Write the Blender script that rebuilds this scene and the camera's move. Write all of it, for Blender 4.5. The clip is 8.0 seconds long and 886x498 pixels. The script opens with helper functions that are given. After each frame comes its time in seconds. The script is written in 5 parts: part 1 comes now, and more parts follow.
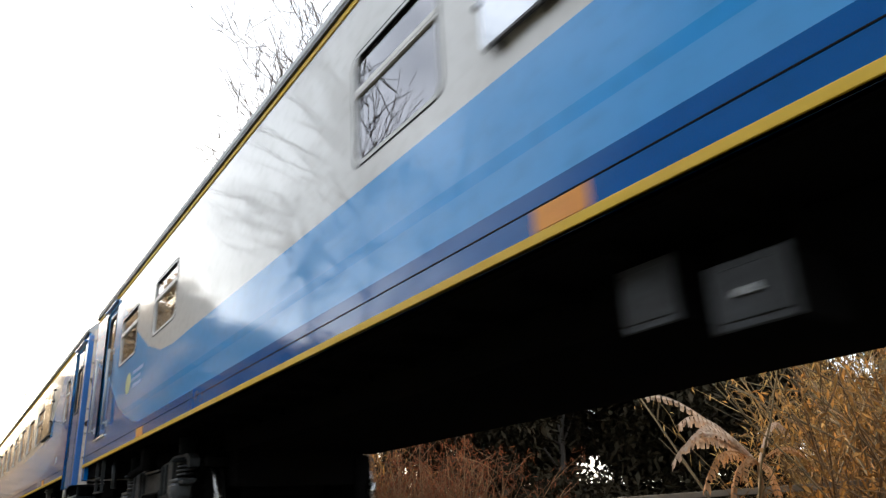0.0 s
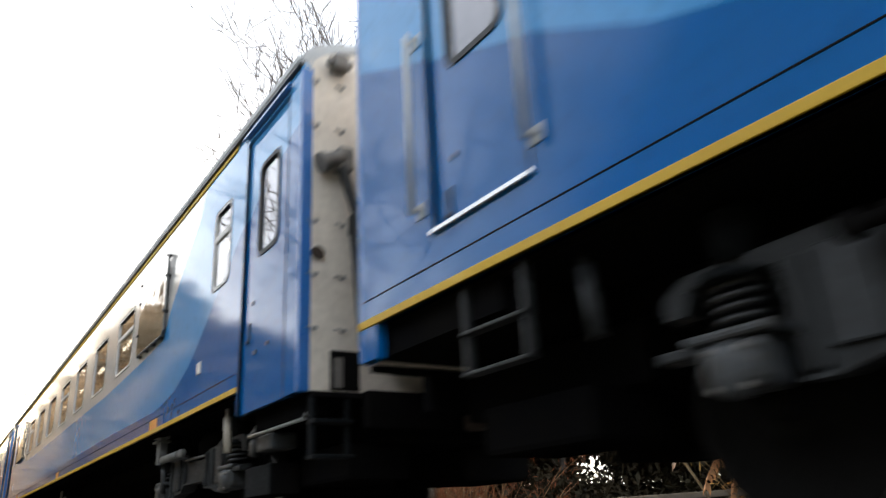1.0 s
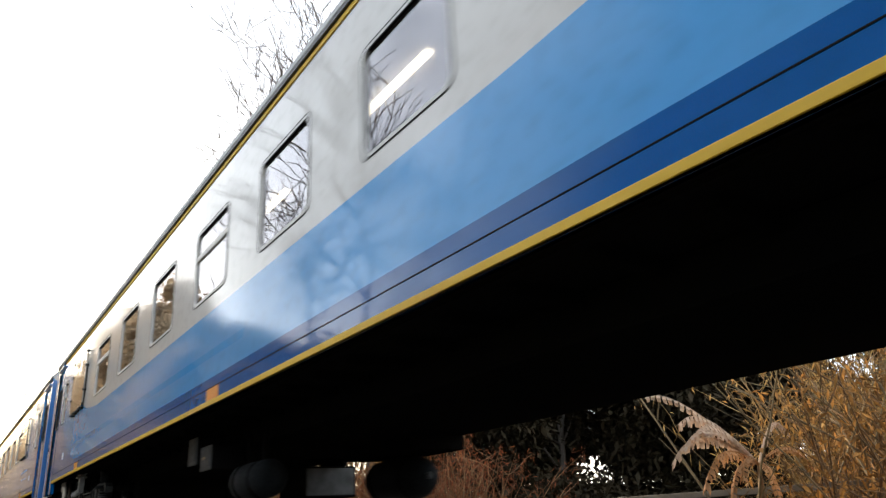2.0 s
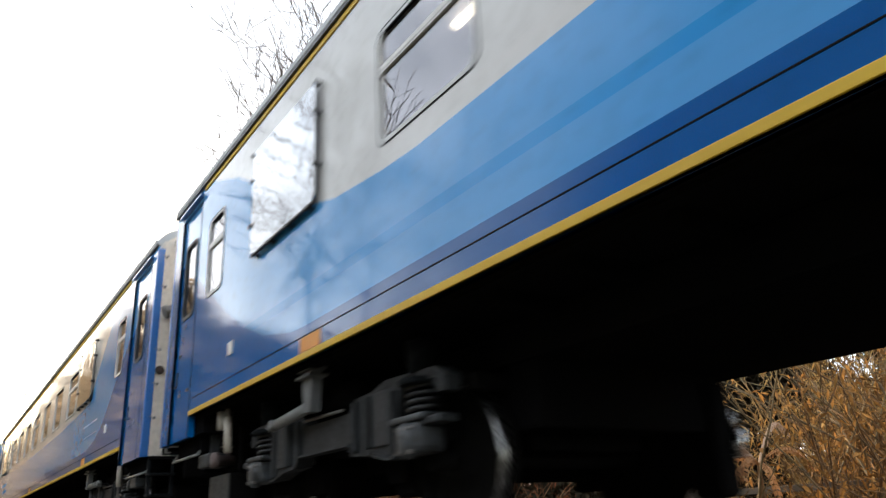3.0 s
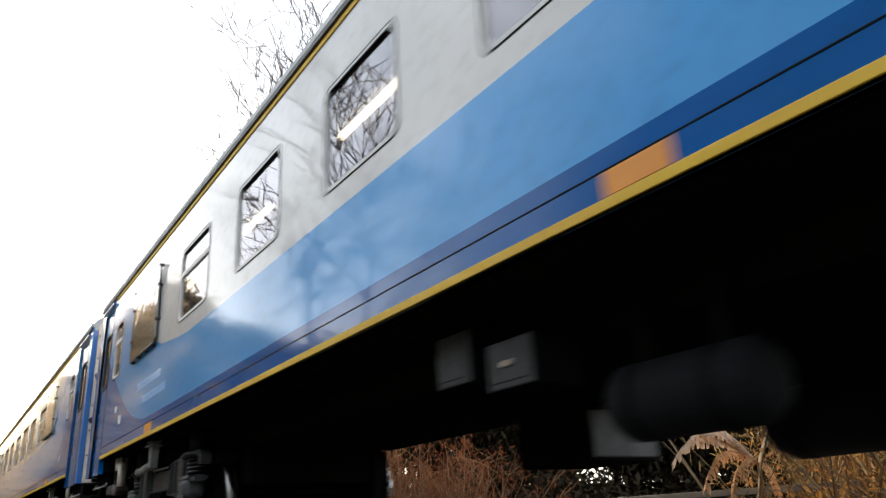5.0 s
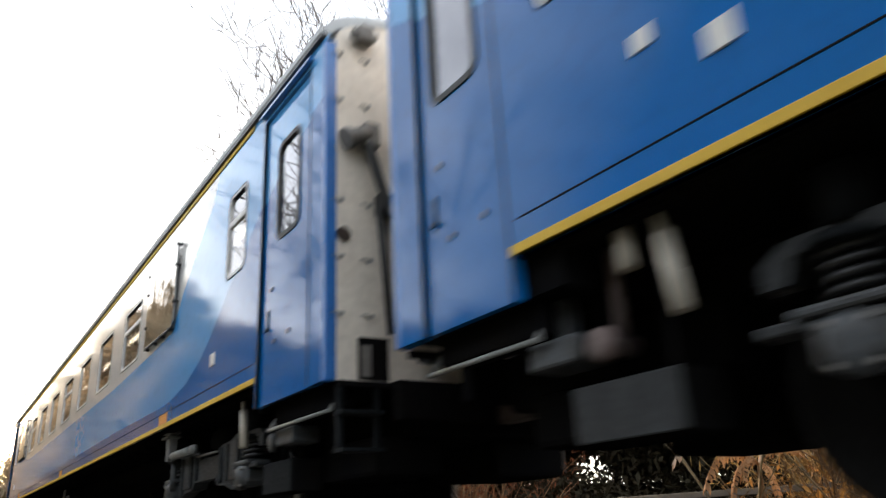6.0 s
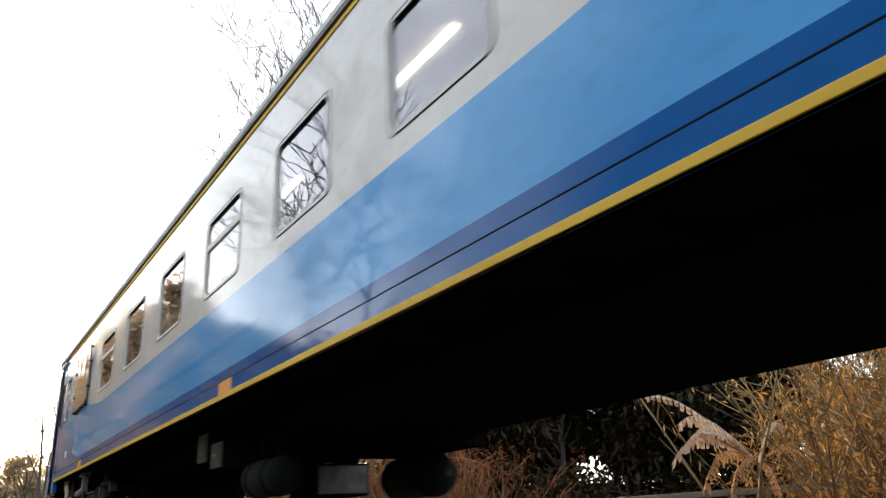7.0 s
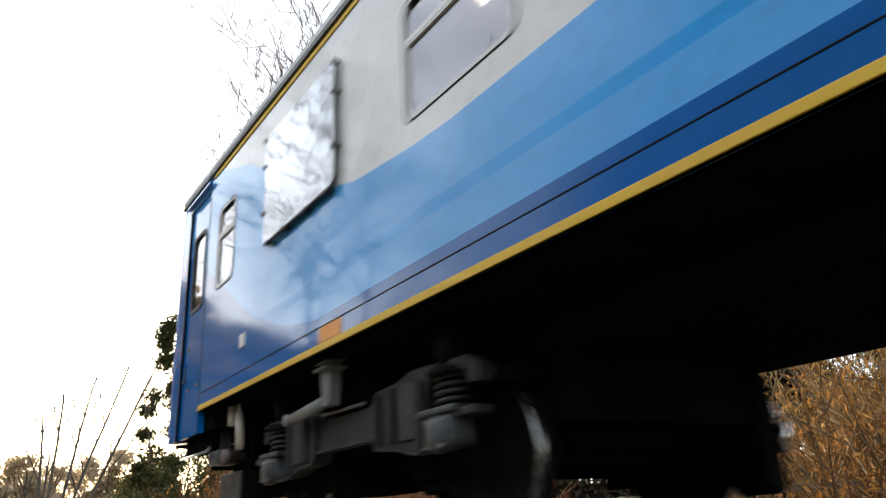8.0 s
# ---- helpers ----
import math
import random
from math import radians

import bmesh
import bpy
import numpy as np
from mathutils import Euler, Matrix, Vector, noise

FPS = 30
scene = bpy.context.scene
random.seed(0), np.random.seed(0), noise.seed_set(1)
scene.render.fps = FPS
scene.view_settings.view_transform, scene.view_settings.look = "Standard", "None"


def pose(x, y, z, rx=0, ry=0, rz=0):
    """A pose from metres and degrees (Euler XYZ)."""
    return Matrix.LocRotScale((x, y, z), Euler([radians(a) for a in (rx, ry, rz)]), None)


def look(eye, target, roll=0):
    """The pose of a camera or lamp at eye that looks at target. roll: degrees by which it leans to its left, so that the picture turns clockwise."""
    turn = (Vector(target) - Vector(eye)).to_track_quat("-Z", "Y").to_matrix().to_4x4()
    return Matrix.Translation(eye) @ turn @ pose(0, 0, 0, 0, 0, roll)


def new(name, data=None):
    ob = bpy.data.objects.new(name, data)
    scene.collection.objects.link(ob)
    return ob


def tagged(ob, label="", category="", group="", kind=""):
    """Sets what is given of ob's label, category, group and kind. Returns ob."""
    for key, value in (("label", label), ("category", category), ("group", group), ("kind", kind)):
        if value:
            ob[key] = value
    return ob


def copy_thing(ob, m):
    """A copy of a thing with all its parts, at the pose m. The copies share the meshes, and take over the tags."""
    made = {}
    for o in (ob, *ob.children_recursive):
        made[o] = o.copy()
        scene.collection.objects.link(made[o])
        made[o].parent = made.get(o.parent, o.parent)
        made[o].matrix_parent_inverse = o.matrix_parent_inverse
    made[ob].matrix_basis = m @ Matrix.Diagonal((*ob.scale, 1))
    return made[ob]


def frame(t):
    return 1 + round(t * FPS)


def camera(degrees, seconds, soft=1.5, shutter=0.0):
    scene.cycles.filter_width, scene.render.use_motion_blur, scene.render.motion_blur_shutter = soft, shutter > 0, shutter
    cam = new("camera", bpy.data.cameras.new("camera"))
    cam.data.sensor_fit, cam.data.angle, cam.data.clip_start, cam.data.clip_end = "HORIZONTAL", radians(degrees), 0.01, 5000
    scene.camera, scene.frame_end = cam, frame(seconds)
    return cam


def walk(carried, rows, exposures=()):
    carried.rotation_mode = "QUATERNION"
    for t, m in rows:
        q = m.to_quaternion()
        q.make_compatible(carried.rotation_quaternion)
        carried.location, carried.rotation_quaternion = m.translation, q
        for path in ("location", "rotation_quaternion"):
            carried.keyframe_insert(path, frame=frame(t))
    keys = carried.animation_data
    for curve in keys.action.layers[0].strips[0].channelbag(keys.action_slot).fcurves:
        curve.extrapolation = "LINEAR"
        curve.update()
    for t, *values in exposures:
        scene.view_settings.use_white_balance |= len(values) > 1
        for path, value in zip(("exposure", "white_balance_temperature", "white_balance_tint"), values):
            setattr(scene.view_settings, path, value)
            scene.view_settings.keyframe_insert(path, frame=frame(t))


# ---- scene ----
# World: rail level z = 0, track along Y, the train's visible side at X = 2.21, it runs towards -Y.
EYE = pose(0.0, 0.0, 0.10, 110.34, 2.81, -33.5)
cam = camera(62.22, 8.0, soft=1.35, shutter=0.3)
walk(cam, [(0.0, EYE), (8.0, EYE)], exposures=[(0.0, 1.43), (8.0, 1.43)])

# ---- light ----
SUN_AZ, SUN_EL = 6.0, 12.0
world = bpy.data.worlds.new("sky")
scene.world = world
world.use_nodes = True
wn, wl = world.node_tree.nodes, world.node_tree.links
wn.clear()
w_out = wn.new("ShaderNodeOutputWorld")
w_bg = wn.new("ShaderNodeBackground")
w_sky = wn.new("ShaderNodeTexSky")
w_sky.sky_type = "NISHITA"
w_sky.sun_disc = False
w_sky.sun_elevation, w_sky.sun_rotation = radians(SUN_EL), radians(SUN_AZ)
w_sky.air_density, w_sky.dust_density, w_sky.ozone_density = 1.0, 1.2, 1.0
w_co = wn.new("ShaderNodeTexCoord")
w_map = wn.new("ShaderNodeMapping")
w_map.inputs["Scale"].default_value = (2.2, 2.2, 5.0)
w_noise = wn.new("ShaderNodeTexNoise")
w_noise.inputs["Scale"].default_value = 2.1
w_noise.inputs["Detail"].default_value = 9.0
w_noise.inputs["Roughness"].default_value = 0.55
w_ramp = wn.new("ShaderNodeMapRange")
w_ramp.inputs["From Min"].default_value, w_ramp.inputs["From Max"].default_value = 0.36, 0.64
w_ramp.inputs["To Min"].default_value, w_ramp.inputs["To Max"].default_value = 2.6, 5.0
w_cloud = wn.new("ShaderNodeMix")
w_cloud.data_type, w_cloud.blend_type = "RGBA", "MULTIPLY"
w_cloud.inputs[0].default_value = 1.0
w_cloud.inputs[7].default_value = (0.97, 1.0, 1.03, 1.0)
w_sum = wn.new("ShaderNodeMix")
w_sum.data_type, w_sum.blend_type = "RGBA", "ADD"
w_sum.inputs[0].default_value = 0.48
wl.new(w_co.outputs["Generated"], w_map.inputs["Vector"])
wl.new(w_map.outputs["Vector"], w_noise.inputs["Vector"])
wl.new(w_noise.outputs["Fac"], w_ramp.inputs["Value"])
wl.new(w_ramp.outputs["Result"], w_cloud.inputs[6])
wl.new(w_cloud.outputs[2], w_sum.inputs[6])
wl.new(w_sky.outputs["Color"], w_sum.inputs[7])
wl.new(w_sum.outputs[2], w_bg.inputs["Color"])
w_bg.inputs["Strength"].default_value = 0.15
wl.new(w_bg.outputs["Background"], w_out.inputs["Surface"])

sun = new("sun", bpy.data.lights.new("sun", "SUN"))
sun.data.energy, sun.data.angle, sun.data.color = 4.5, radians(2.0), (1.0, 0.76, 0.50)
sun_dir = Vector((math.sin(radians(SUN_AZ)) * math.cos(radians(SUN_EL)), math.cos(radians(SUN_AZ)) * math.cos(radians(SUN_EL)), math.sin(radians(SUN_EL))))
sun.matrix_world = look(sun_dir * 50, (0, 0, 0))


# ---- materials ----
def base_mat(name, rough=0.5, metal=0.0, coat=0.0):
    m = bpy.data.materials.new(name)
    m.use_nodes = True
    b = m.node_tree.nodes["Principled BSDF"]
    b.inputs["Roughness"].default_value = rough
    b.inputs["Metallic"].default_value = metal
    b.inputs["Coat Weight"].default_value = coat
    b.inputs["Coat Roughness"].default_value = 0.04
    return m, m.node_tree.nodes, m.node_tree.links, b


def grain(nt, links, scale, detail=5.0, stretch=(1, 1, 1)):
    co = nt.new("ShaderNodeTexCoord")
    mp = nt.new("ShaderNodeMapping")
    mp.inputs["Scale"].default_value = stretch
    tx = nt.new("ShaderNodeTexNoise")
    tx.inputs["Scale"].default_value, tx.inputs["Detail"].default_value = scale, detail
    links.new(co.outputs["Object"], mp.inputs["Vector"])
    links.new(mp.outputs["Vector"], tx.inputs["Vector"])
    return tx.outputs["Fac"]


def blend(nt, links, fac, a, b, mode="MIX"):
    """Mix of two colours; each is a socket or a tuple, fac a socket or a number."""
    mx = nt.new("ShaderNodeMix")
    mx.data_type, mx.blend_type = "RGBA", mode
    for i, v in ((0, fac), (6, a), (7, b)):
        if isinstance(v, bpy.types.NodeSocket):
            links.new(v, mx.inputs[i])
        else:
            mx.inputs[i].default_value = v if i == 0 else (*v, 1.0)
    return mx.outputs[2]


def maths(nt, links, op, a, b=0.0):
    n = nt.new("ShaderNodeMath")
    n.operation = op
    for i, v in enumerate((a, b)):
        if isinstance(v, bpy.types.NodeSocket):
            links.new(v, n.inputs[i])
        else:
            n.inputs[i].default_value = v
    return n.outputs[0]


def remap(nt, links, v, f0, f1, t0, t1):
    n = nt.new("ShaderNodeMapRange")
    links.new(v, n.inputs["Value"])
    for k, x in (("From Min", f0), ("From Max", f1), ("To Min", t0), ("To Max", t1)):
        n.inputs[k].default_value = x
    return n.outputs["Result"]


def worn(name, c1, c2, rough=0.6, metal=0.0, scale=3.0, fine=40.0, bump=0.2, coat=0.0, dirt=None, vary=0.0, spec=0.5):
    """A surface that varies between two colours at two scales, with fine relief."""
    m, nt, ln, b = base_mat(name, rough, metal, coat)
    b.inputs["Specular IOR Level"].default_value = spec
    big, small = grain(nt, ln, scale), grain(nt, ln, fine)
    col = blend(nt, ln, remap(nt, ln, big, 0.3, 0.7, 0, 1), c1, c2)
    col = blend(nt, ln, remap(nt, ln, small, 0.35, 0.75, 0, 0.35), col, dirt or tuple(0.6 * x for x in c1))
    if vary:
        inf = nt.new("ShaderNodeObjectInfo")
        col = blend(nt, ln, remap(nt, ln, inf.outputs["Random"], 0, 1, 0, vary), col, tuple(0.4 * x for x in c2))
    ln.new(col, b.inputs["Base Color"])
    ln.new(remap(nt, ln, small, 0.3, 0.7, max(0.02, rough - 0.12), min(1, rough + 0.12)), b.inputs["Roughness"])
    if bump:
        bp = nt.new("ShaderNodeBump")
        bp.inputs["Strength"].default_value, bp.inputs["Distance"].default_value = bump, 0.01
        ln.new(small, bp.inputs["Height"])
        ln.new(bp.outputs["Normal"], b.inputs["Normal"])
    return m


def steps(nt, ln, v, knots):
    """A piecewise straight function of v through the knots."""
    total = knots[0][1]
    for (a, p), (c, q) in zip(knots, knots[1:]):
        if q != p:
            total = maths(nt, ln, "ADD", total, remap(nt, ln, v, a, c, 0.0, q - p))
    return total


WHITE, LIGHT, DARK, ROYAL = (0.61, 0.595, 0.575), (0.08, 0.32, 0.66), (0.002, 0.116, 0.375), (0.0, 0.085, 0.30)


def livery(name, white_edge, light_edge, band):
    """Gloss coach paint: cream over light blue over dark blue, the edges by the length and height on the coach."""
    m, nt, ln, b = base_mat(name, 0.32, 0.0, 1.0)
    b.inputs["Specular IOR Level"].default_value = 0.0
    b.inputs["Coat IOR"].default_value = 2.2
    lw = nt.new("ShaderNodeLayerWeight")
    lw.inputs["Blend"].default_value = 0.5
    ln.new(remap(nt, ln, lw.outputs["Facing"], 0.30, 0.82, 0.045, 1.0), b.inputs["Coat Weight"])
    co = nt.new("ShaderNodeTexCoord")
    sp = nt.new("ShaderNodeSeparateXYZ")
    ln.new(co.outputs["Object"], sp.inputs[0])
    u, z = sp.outputs["Y"], sp.outputs["Z"]
    above_w = maths(nt, ln, "GREATER_THAN", z, steps(nt, ln, u, white_edge))
    above_l = maths(nt, ln, "GREATER_THAN", z, steps(nt, ln, u, light_edge))
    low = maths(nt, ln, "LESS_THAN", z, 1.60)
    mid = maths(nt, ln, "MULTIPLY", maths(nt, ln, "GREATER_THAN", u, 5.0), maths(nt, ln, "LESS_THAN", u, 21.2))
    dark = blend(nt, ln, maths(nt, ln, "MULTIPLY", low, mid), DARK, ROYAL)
    light = LIGHT
    if band:
        s1 = maths(nt, ln, "MULTIPLY", maths(nt, ln, "GREATER_THAN", z, 1.80), maths(nt, ln, "LESS_THAN", z, 1.885))
        s1 = maths(nt, ln, "MULTIPLY", s1, maths(nt, ln, "GREATER_THAN", u, band))
        light = blend(nt, ln, maths(nt, ln, "MULTIPLY", s1, 0.75), LIGHT, (0.005, 0.25, 0.62))
    col = blend(nt, ln, above_l, dark, light)
    col = blend(nt, ln, above_w, col, WHITE)
    stain = grain(nt, ln, 1.1, 6.0, (1, 1, 0.35))
    fine = grain(nt, ln, 9.0, 6.0)
    col = blend(nt, ln, remap(nt, ln, stain, 0.40, 0.70, 0.0, 0.3), col, (0.80, 0.79, 0.76), "MULTIPLY")
    col = blend(nt, ln, remap(nt, ln, fine, 0.50, 0.8, 0.0, 0.5), col, (0.66, 0.64, 0.60), "MULTIPLY")
    ln.new(col, b.inputs["Base Color"])
    ln.new(remap(nt, ln, stain, 0.3, 0.7, 0.045, 0.085), b.inputs["Coat Roughness"])
    wave = grain(nt, ln, 0.9, 2.0)
    bp = nt.new("ShaderNodeBump")
    bp.inputs["Strength"].default_value, bp.inputs["Distance"].default_value = 0.12, 0.010
    ln.new(wave, bp.inputs["Height"])
    ln.new(bp.outputs["Normal"], b.inputs["Normal"])
    ln.new(bp.outputs["Normal"], b.inputs["Coat Normal"])
    return m


WHITE_A = [(2.75, 4.30), (2.80, 4.03), (3.02, 3.62), (3.55, 3.25), (4.05, 2.87), (4.45, 2.46), (5.28, 2.41), (6.3, 2.38), (8.0, 2.33), (19.6, 2.31), (20.05, 2.34), (20.8, 2.43), (21.6, 2.66), (22.3, 3.02), (22.6, 3.32), (23.1, 3.60), (24.3, 4.06), (24.6, 4.3)]
LIGHT_A = [(0.0, 3.45), (0.9, 3.25), (1.33, 3.0), (1.56, 2.86), (2.25, 2.42), (2.78, 2.06), (3.15, 1.85), (3.67, 1.68), (4.22, 1.60), (4.6, 1.57), (7.3, 1.60), (21.3, 1.56), (21.57, 1.57), (22.15, 1.68), (22.73, 1.89), (23.35, 2.22), (24.29, 2.81), (25.5, 3.4)]
WHITE_B = [(0.0, 2.33), (19.0, 2.32), (19.8, 2.31), (20.39, 2.36), (21.13, 2.57), (22.0, 3.0), (23.5, 3.9), (23.6, 4.3)]
LIGHT_B = [(0.0, 1.60), (20.9, 1.57), (21.36, 1.57), (21.77, 1.64), (22.27, 1.77), (22.9, 2.01), (23.62, 2.43), (24.98, 3.02), (25.55, 3.3)]
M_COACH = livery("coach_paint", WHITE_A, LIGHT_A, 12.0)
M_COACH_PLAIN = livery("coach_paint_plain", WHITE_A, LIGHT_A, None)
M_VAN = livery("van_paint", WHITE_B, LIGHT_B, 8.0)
M_CREAM = worn("cream_end_paint", (0.80, 0.72, 0.62), (0.70, 0.62, 0.53), 0.45, scale=2.0, fine=14, bump=0.1, dirt=(0.36, 0.30, 0.24))
M_YELLOW = worn("yellow_paint", (0.66, 0.41, 0.008), (0.58, 0.34, 0.008), 0.55, scale=1.2, fine=18, bump=0.05)
M_ORANGE = worn("orange_marker", (0.74, 0.28, 0.012), (0.66, 0.23, 0.012), 0.45, scale=6, fine=60, bump=0.05)
M_BLUE = worn("blue_trim", (0.015, 0.13, 0.42), (0.02, 0.15, 0.46), 0.35, scale=2, fine=20, bump=0.05, coat=0.6)
M_GUTTER = worn("dark_gutter", (0.03, 0.03, 0.035), (0.05, 0.045, 0.04), 0.5, scale=2, fine=25)
M_ROOF = worn("roof_grey", (0.52, 0.53, 0.54), (0.44, 0.45, 0.46), 0.55, scale=1.0, fine=12)
# blacker than paint and without gloss: shade under the coaches is in the colour
M_BLACK = worn("underframe_shade_black", (0.007, 0.007, 0.008), (0.010, 0.009, 0.008), 0.95, scale=2.0, fine=30, bump=0.3, spec=0.0)
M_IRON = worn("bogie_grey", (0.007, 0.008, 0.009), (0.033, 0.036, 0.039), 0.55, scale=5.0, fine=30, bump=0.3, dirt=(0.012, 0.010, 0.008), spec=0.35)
M_PALE = worn("pale_grey_steel", (0.25, 0.25, 0.245), (0.15, 0.145, 0.14), 0.45, scale=5, fine=40, bump=0.15)
M_RUBBER = worn("black_rubber", (0.012, 0.012, 0.012), (0.02, 0.02, 0.02), 0.6, scale=5, fine=60)
M_STEEL = worn("bright_steel", (0.62, 0.62, 0.62), (0.5, 0.5, 0.5), 0.22, 1.0, scale=3, fine=50, bump=0.05)
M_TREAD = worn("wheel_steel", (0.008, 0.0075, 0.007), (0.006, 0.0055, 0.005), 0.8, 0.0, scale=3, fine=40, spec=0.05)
M_TYRE = worn("polished_tyre", (0.40, 0.39, 0.38), (0.28, 0.27, 0.26), 0.28, 1.0, scale=3, fine=40, bump=0.05)
M_PLUG = worn("grey_cast_metal", (0.20, 0.18, 0.16), (0.13, 0.12, 0.11), 0.55, scale=8, fine=40, bump=0.3)
M_RAIL = worn("handrail_paint", (0.52, 0.52, 0.50), (0.42, 0.41, 0.40), 0.4, scale=6, fine=40, bump=0.1)
M_RUST = worn("rusty_steel", (0.045, 0.025, 0.016), (0.03, 0.02, 0.014), 0.75, scale=5, fine=40, bump=0.3)
M_INSIDE = worn("interior_panel", (0.76, 0.74, 0.72), (0.70, 0.68, 0.66), 0.6, scale=2, fine=20, bump=0.0)
M_GASKET = worn("gasket_rubber", (0.004, 0.004, 0.004), (0.007, 0.007, 0.007), 0.8, scale=5, fine=60, bump=0.0, spec=0.1)
M_PLATE = worn("white_plate", (0.70, 0.68, 0.64), (0.6, 0.58, 0.54), 0.4, scale=8, fine=50, bump=0.0)
M_FRAME = worn("window_frame_paint", (0.55, 0.54, 0.525), (0.51, 0.50, 0.485), 0.4, scale=3, fine=40, bump=0.0)
M_DAMPER = worn("cream_damper", (0.62, 0.56, 0.47), (0.5, 0.44, 0.36), 0.5, scale=6, fine=40, bump=0.1)
M_LETTER = worn("pale_lettering", (0.17, 0.41, 0.70), (0.12, 0.36, 0.67), 0.4, scale=8, fine=50, bump=0.0)
# lettering and emblem are muted: the cloud reflection over them is in the colour
M_LETTER_DARK = worn("blue_lettering", (0.055, 0.24, 0.54), (0.06, 0.26, 0.56), 0.4, scale=8, fine=50, bump=0.0)
M_SUNMARK = worn("yellow_mark_veiled", (0.46, 0.50, 0.22), (0.40, 0.46, 0.24), 0.4, scale=8, fine=50, bump=0.0)

m, nt, ln, b = base_mat("tube_light", 0.4)
b.inputs["Base Color"].default_value = (0.9, 0.9, 0.8, 1)
b.inputs["Emission Color"].default_value, b.inputs["Emission Strength"].default_value = (1.0, 0.93, 0.60, 1), 3.2
M_TUBE = m


def glass(name, tint, gloss):
    """A tinted pane: clear through, mirror-like by its Fresnel."""
    m = bpy.data.materials.new(name)
    m.use_nodes = True
    nt, ln = m.node_tree.nodes, m.node_tree.links
    nt.clear()
    out, mx = nt.new("ShaderNodeOutputMaterial"), nt.new("ShaderNodeMixShader")
    tr, gl, lw = nt.new("ShaderNodeBsdfTransparent"), nt.new("ShaderNodeBsdfGlossy"), nt.new("ShaderNodeLayerWeight")
    tr.inputs["Color"].default_value = (*tint, 1)
    gl.inputs["Roughness"].default_value = 0.0
    gl.inputs["Color"].default_value = (0.95, 0.95, 0.97, 1)
    lw.inputs["Blend"].default_value = 0.5
    fac = maths(nt, ln, "ADD", maths(nt, ln, "MULTIPLY", maths(nt, ln, "POWER", lw.outputs["Facing"], 4.0), 0.9), gloss)
    wv = grain(nt, ln, 2.2, 1.5)
    bp = nt.new("ShaderNodeBump")
    bp.inputs["Strength"].default_value, bp.inputs["Distance"].default_value = 0.12, 0.01
    ln.new(wv, bp.inputs["Height"])
    ln.new(bp.outputs["Normal"], gl.inputs["Normal"])
    ln.new(fac, mx.inputs[0])
    ln.new(tr.outputs[0], mx.inputs[1])
    ln.new(gl.outputs[0], mx.inputs[2])
    ln.new(mx.outputs[0], out.inputs["Surface"])
    return m


M_GLASS = glass("window_glass", (0.58, 0.56, 0.60), 0.13)
m, nt, ln, b = base_mat("polished_panel", 0.05, 1.0)
wv = grain(nt, ln, 3.0, 2.0)
bp = nt.new("ShaderNodeBump")
bp.inputs["Strength"].default_value, bp.inputs["Distance"].default_value = 0.35, 0.012
ln.new(wv, bp.inputs["Height"])
ln.new(bp.outputs["Normal"], b.inputs["Normal"])
b.inputs["Base Color"].default_value = (0.43, 0.44, 0.46, 1)
M_MIRROR = m


# ---- mesh helpers ----
def part(name, bm, material, parent=None, label=""):
    me = bpy.data.meshes.new(name)
    bm.to_mesh(me)
    bm.free()
    me.materials.append(material)
    ob = new(name, me)
    ob.parent = parent
    if label:
        ob["label"] = label
    return ob


def box(bm, x0, x1, y0, y1, z0, z1, bevel=0.0):
    vs = [bm.verts.new((x, y, z)) for x in (x0, x1) for y in (y0, y1) for z in (z0, z1)]
    fs = [bm.faces.new([vs[i] for i in q]) for q in ((0, 1, 3, 2), (4, 6, 7, 5), (0, 4, 5, 1), (2, 3, 7, 6), (0, 2, 6, 4), (1, 5, 7, 3))]
    if bevel:
        es = list({e for f in fs for e in f.edges})
        bmesh.ops.bevel(bm, geom=es, offset=bevel, segments=2, affect="EDGES", profile=0.5)


def rod(bm, p, q, r0, r1=None, seg=10, caps=True):
    r1 = r0 if r1 is None else r1
    p, q = Vector(p), Vector(q)
    ax = (q - p).normalized()
    s = ax.orthogonal().normalized()
    t = ax.cross(s)
    rings = []
    for c, r in ((p, r0), (q, r1)):
        rings.append([bm.verts.new(c + (s * math.cos(2 * math.pi * k / seg) + t * math.sin(2 * math.pi * k / seg)) * r) for k in range(seg)])
    for k in range(seg):
        f = bm.faces.new((rings[0][k], rings[0][(k + 1) % seg], rings[1][(k + 1) % seg], rings[1][k]))
        f.smooth = True
    if caps:
        bm.faces.new(rings[0][::-1])
        bm.faces.new(rings[1])


def sweep(bm, pts, r, seg=10):
    """One round cable through the points."""
    last = None
    for i, p in enumerate(pts):
        d = (pts[min(i + 1, len(pts) - 1)] - pts[max(i - 1, 0)]).normalized()
        s = d.cross(Vector((0.3, 1.0, 0.1))).normalized()
        t = d.cross(s)
        ring = [bm.verts.new(p + (s * math.cos(2 * math.pi * k / seg) + t * math.sin(2 * math.pi * k / seg)) * r) for k in range(seg)]
        if last:
            for k in range(seg):
                bm.faces.new((last[k], last[(k + 1) % seg], ring[(k + 1) % seg], ring[k])).smooth = True
        last = ring


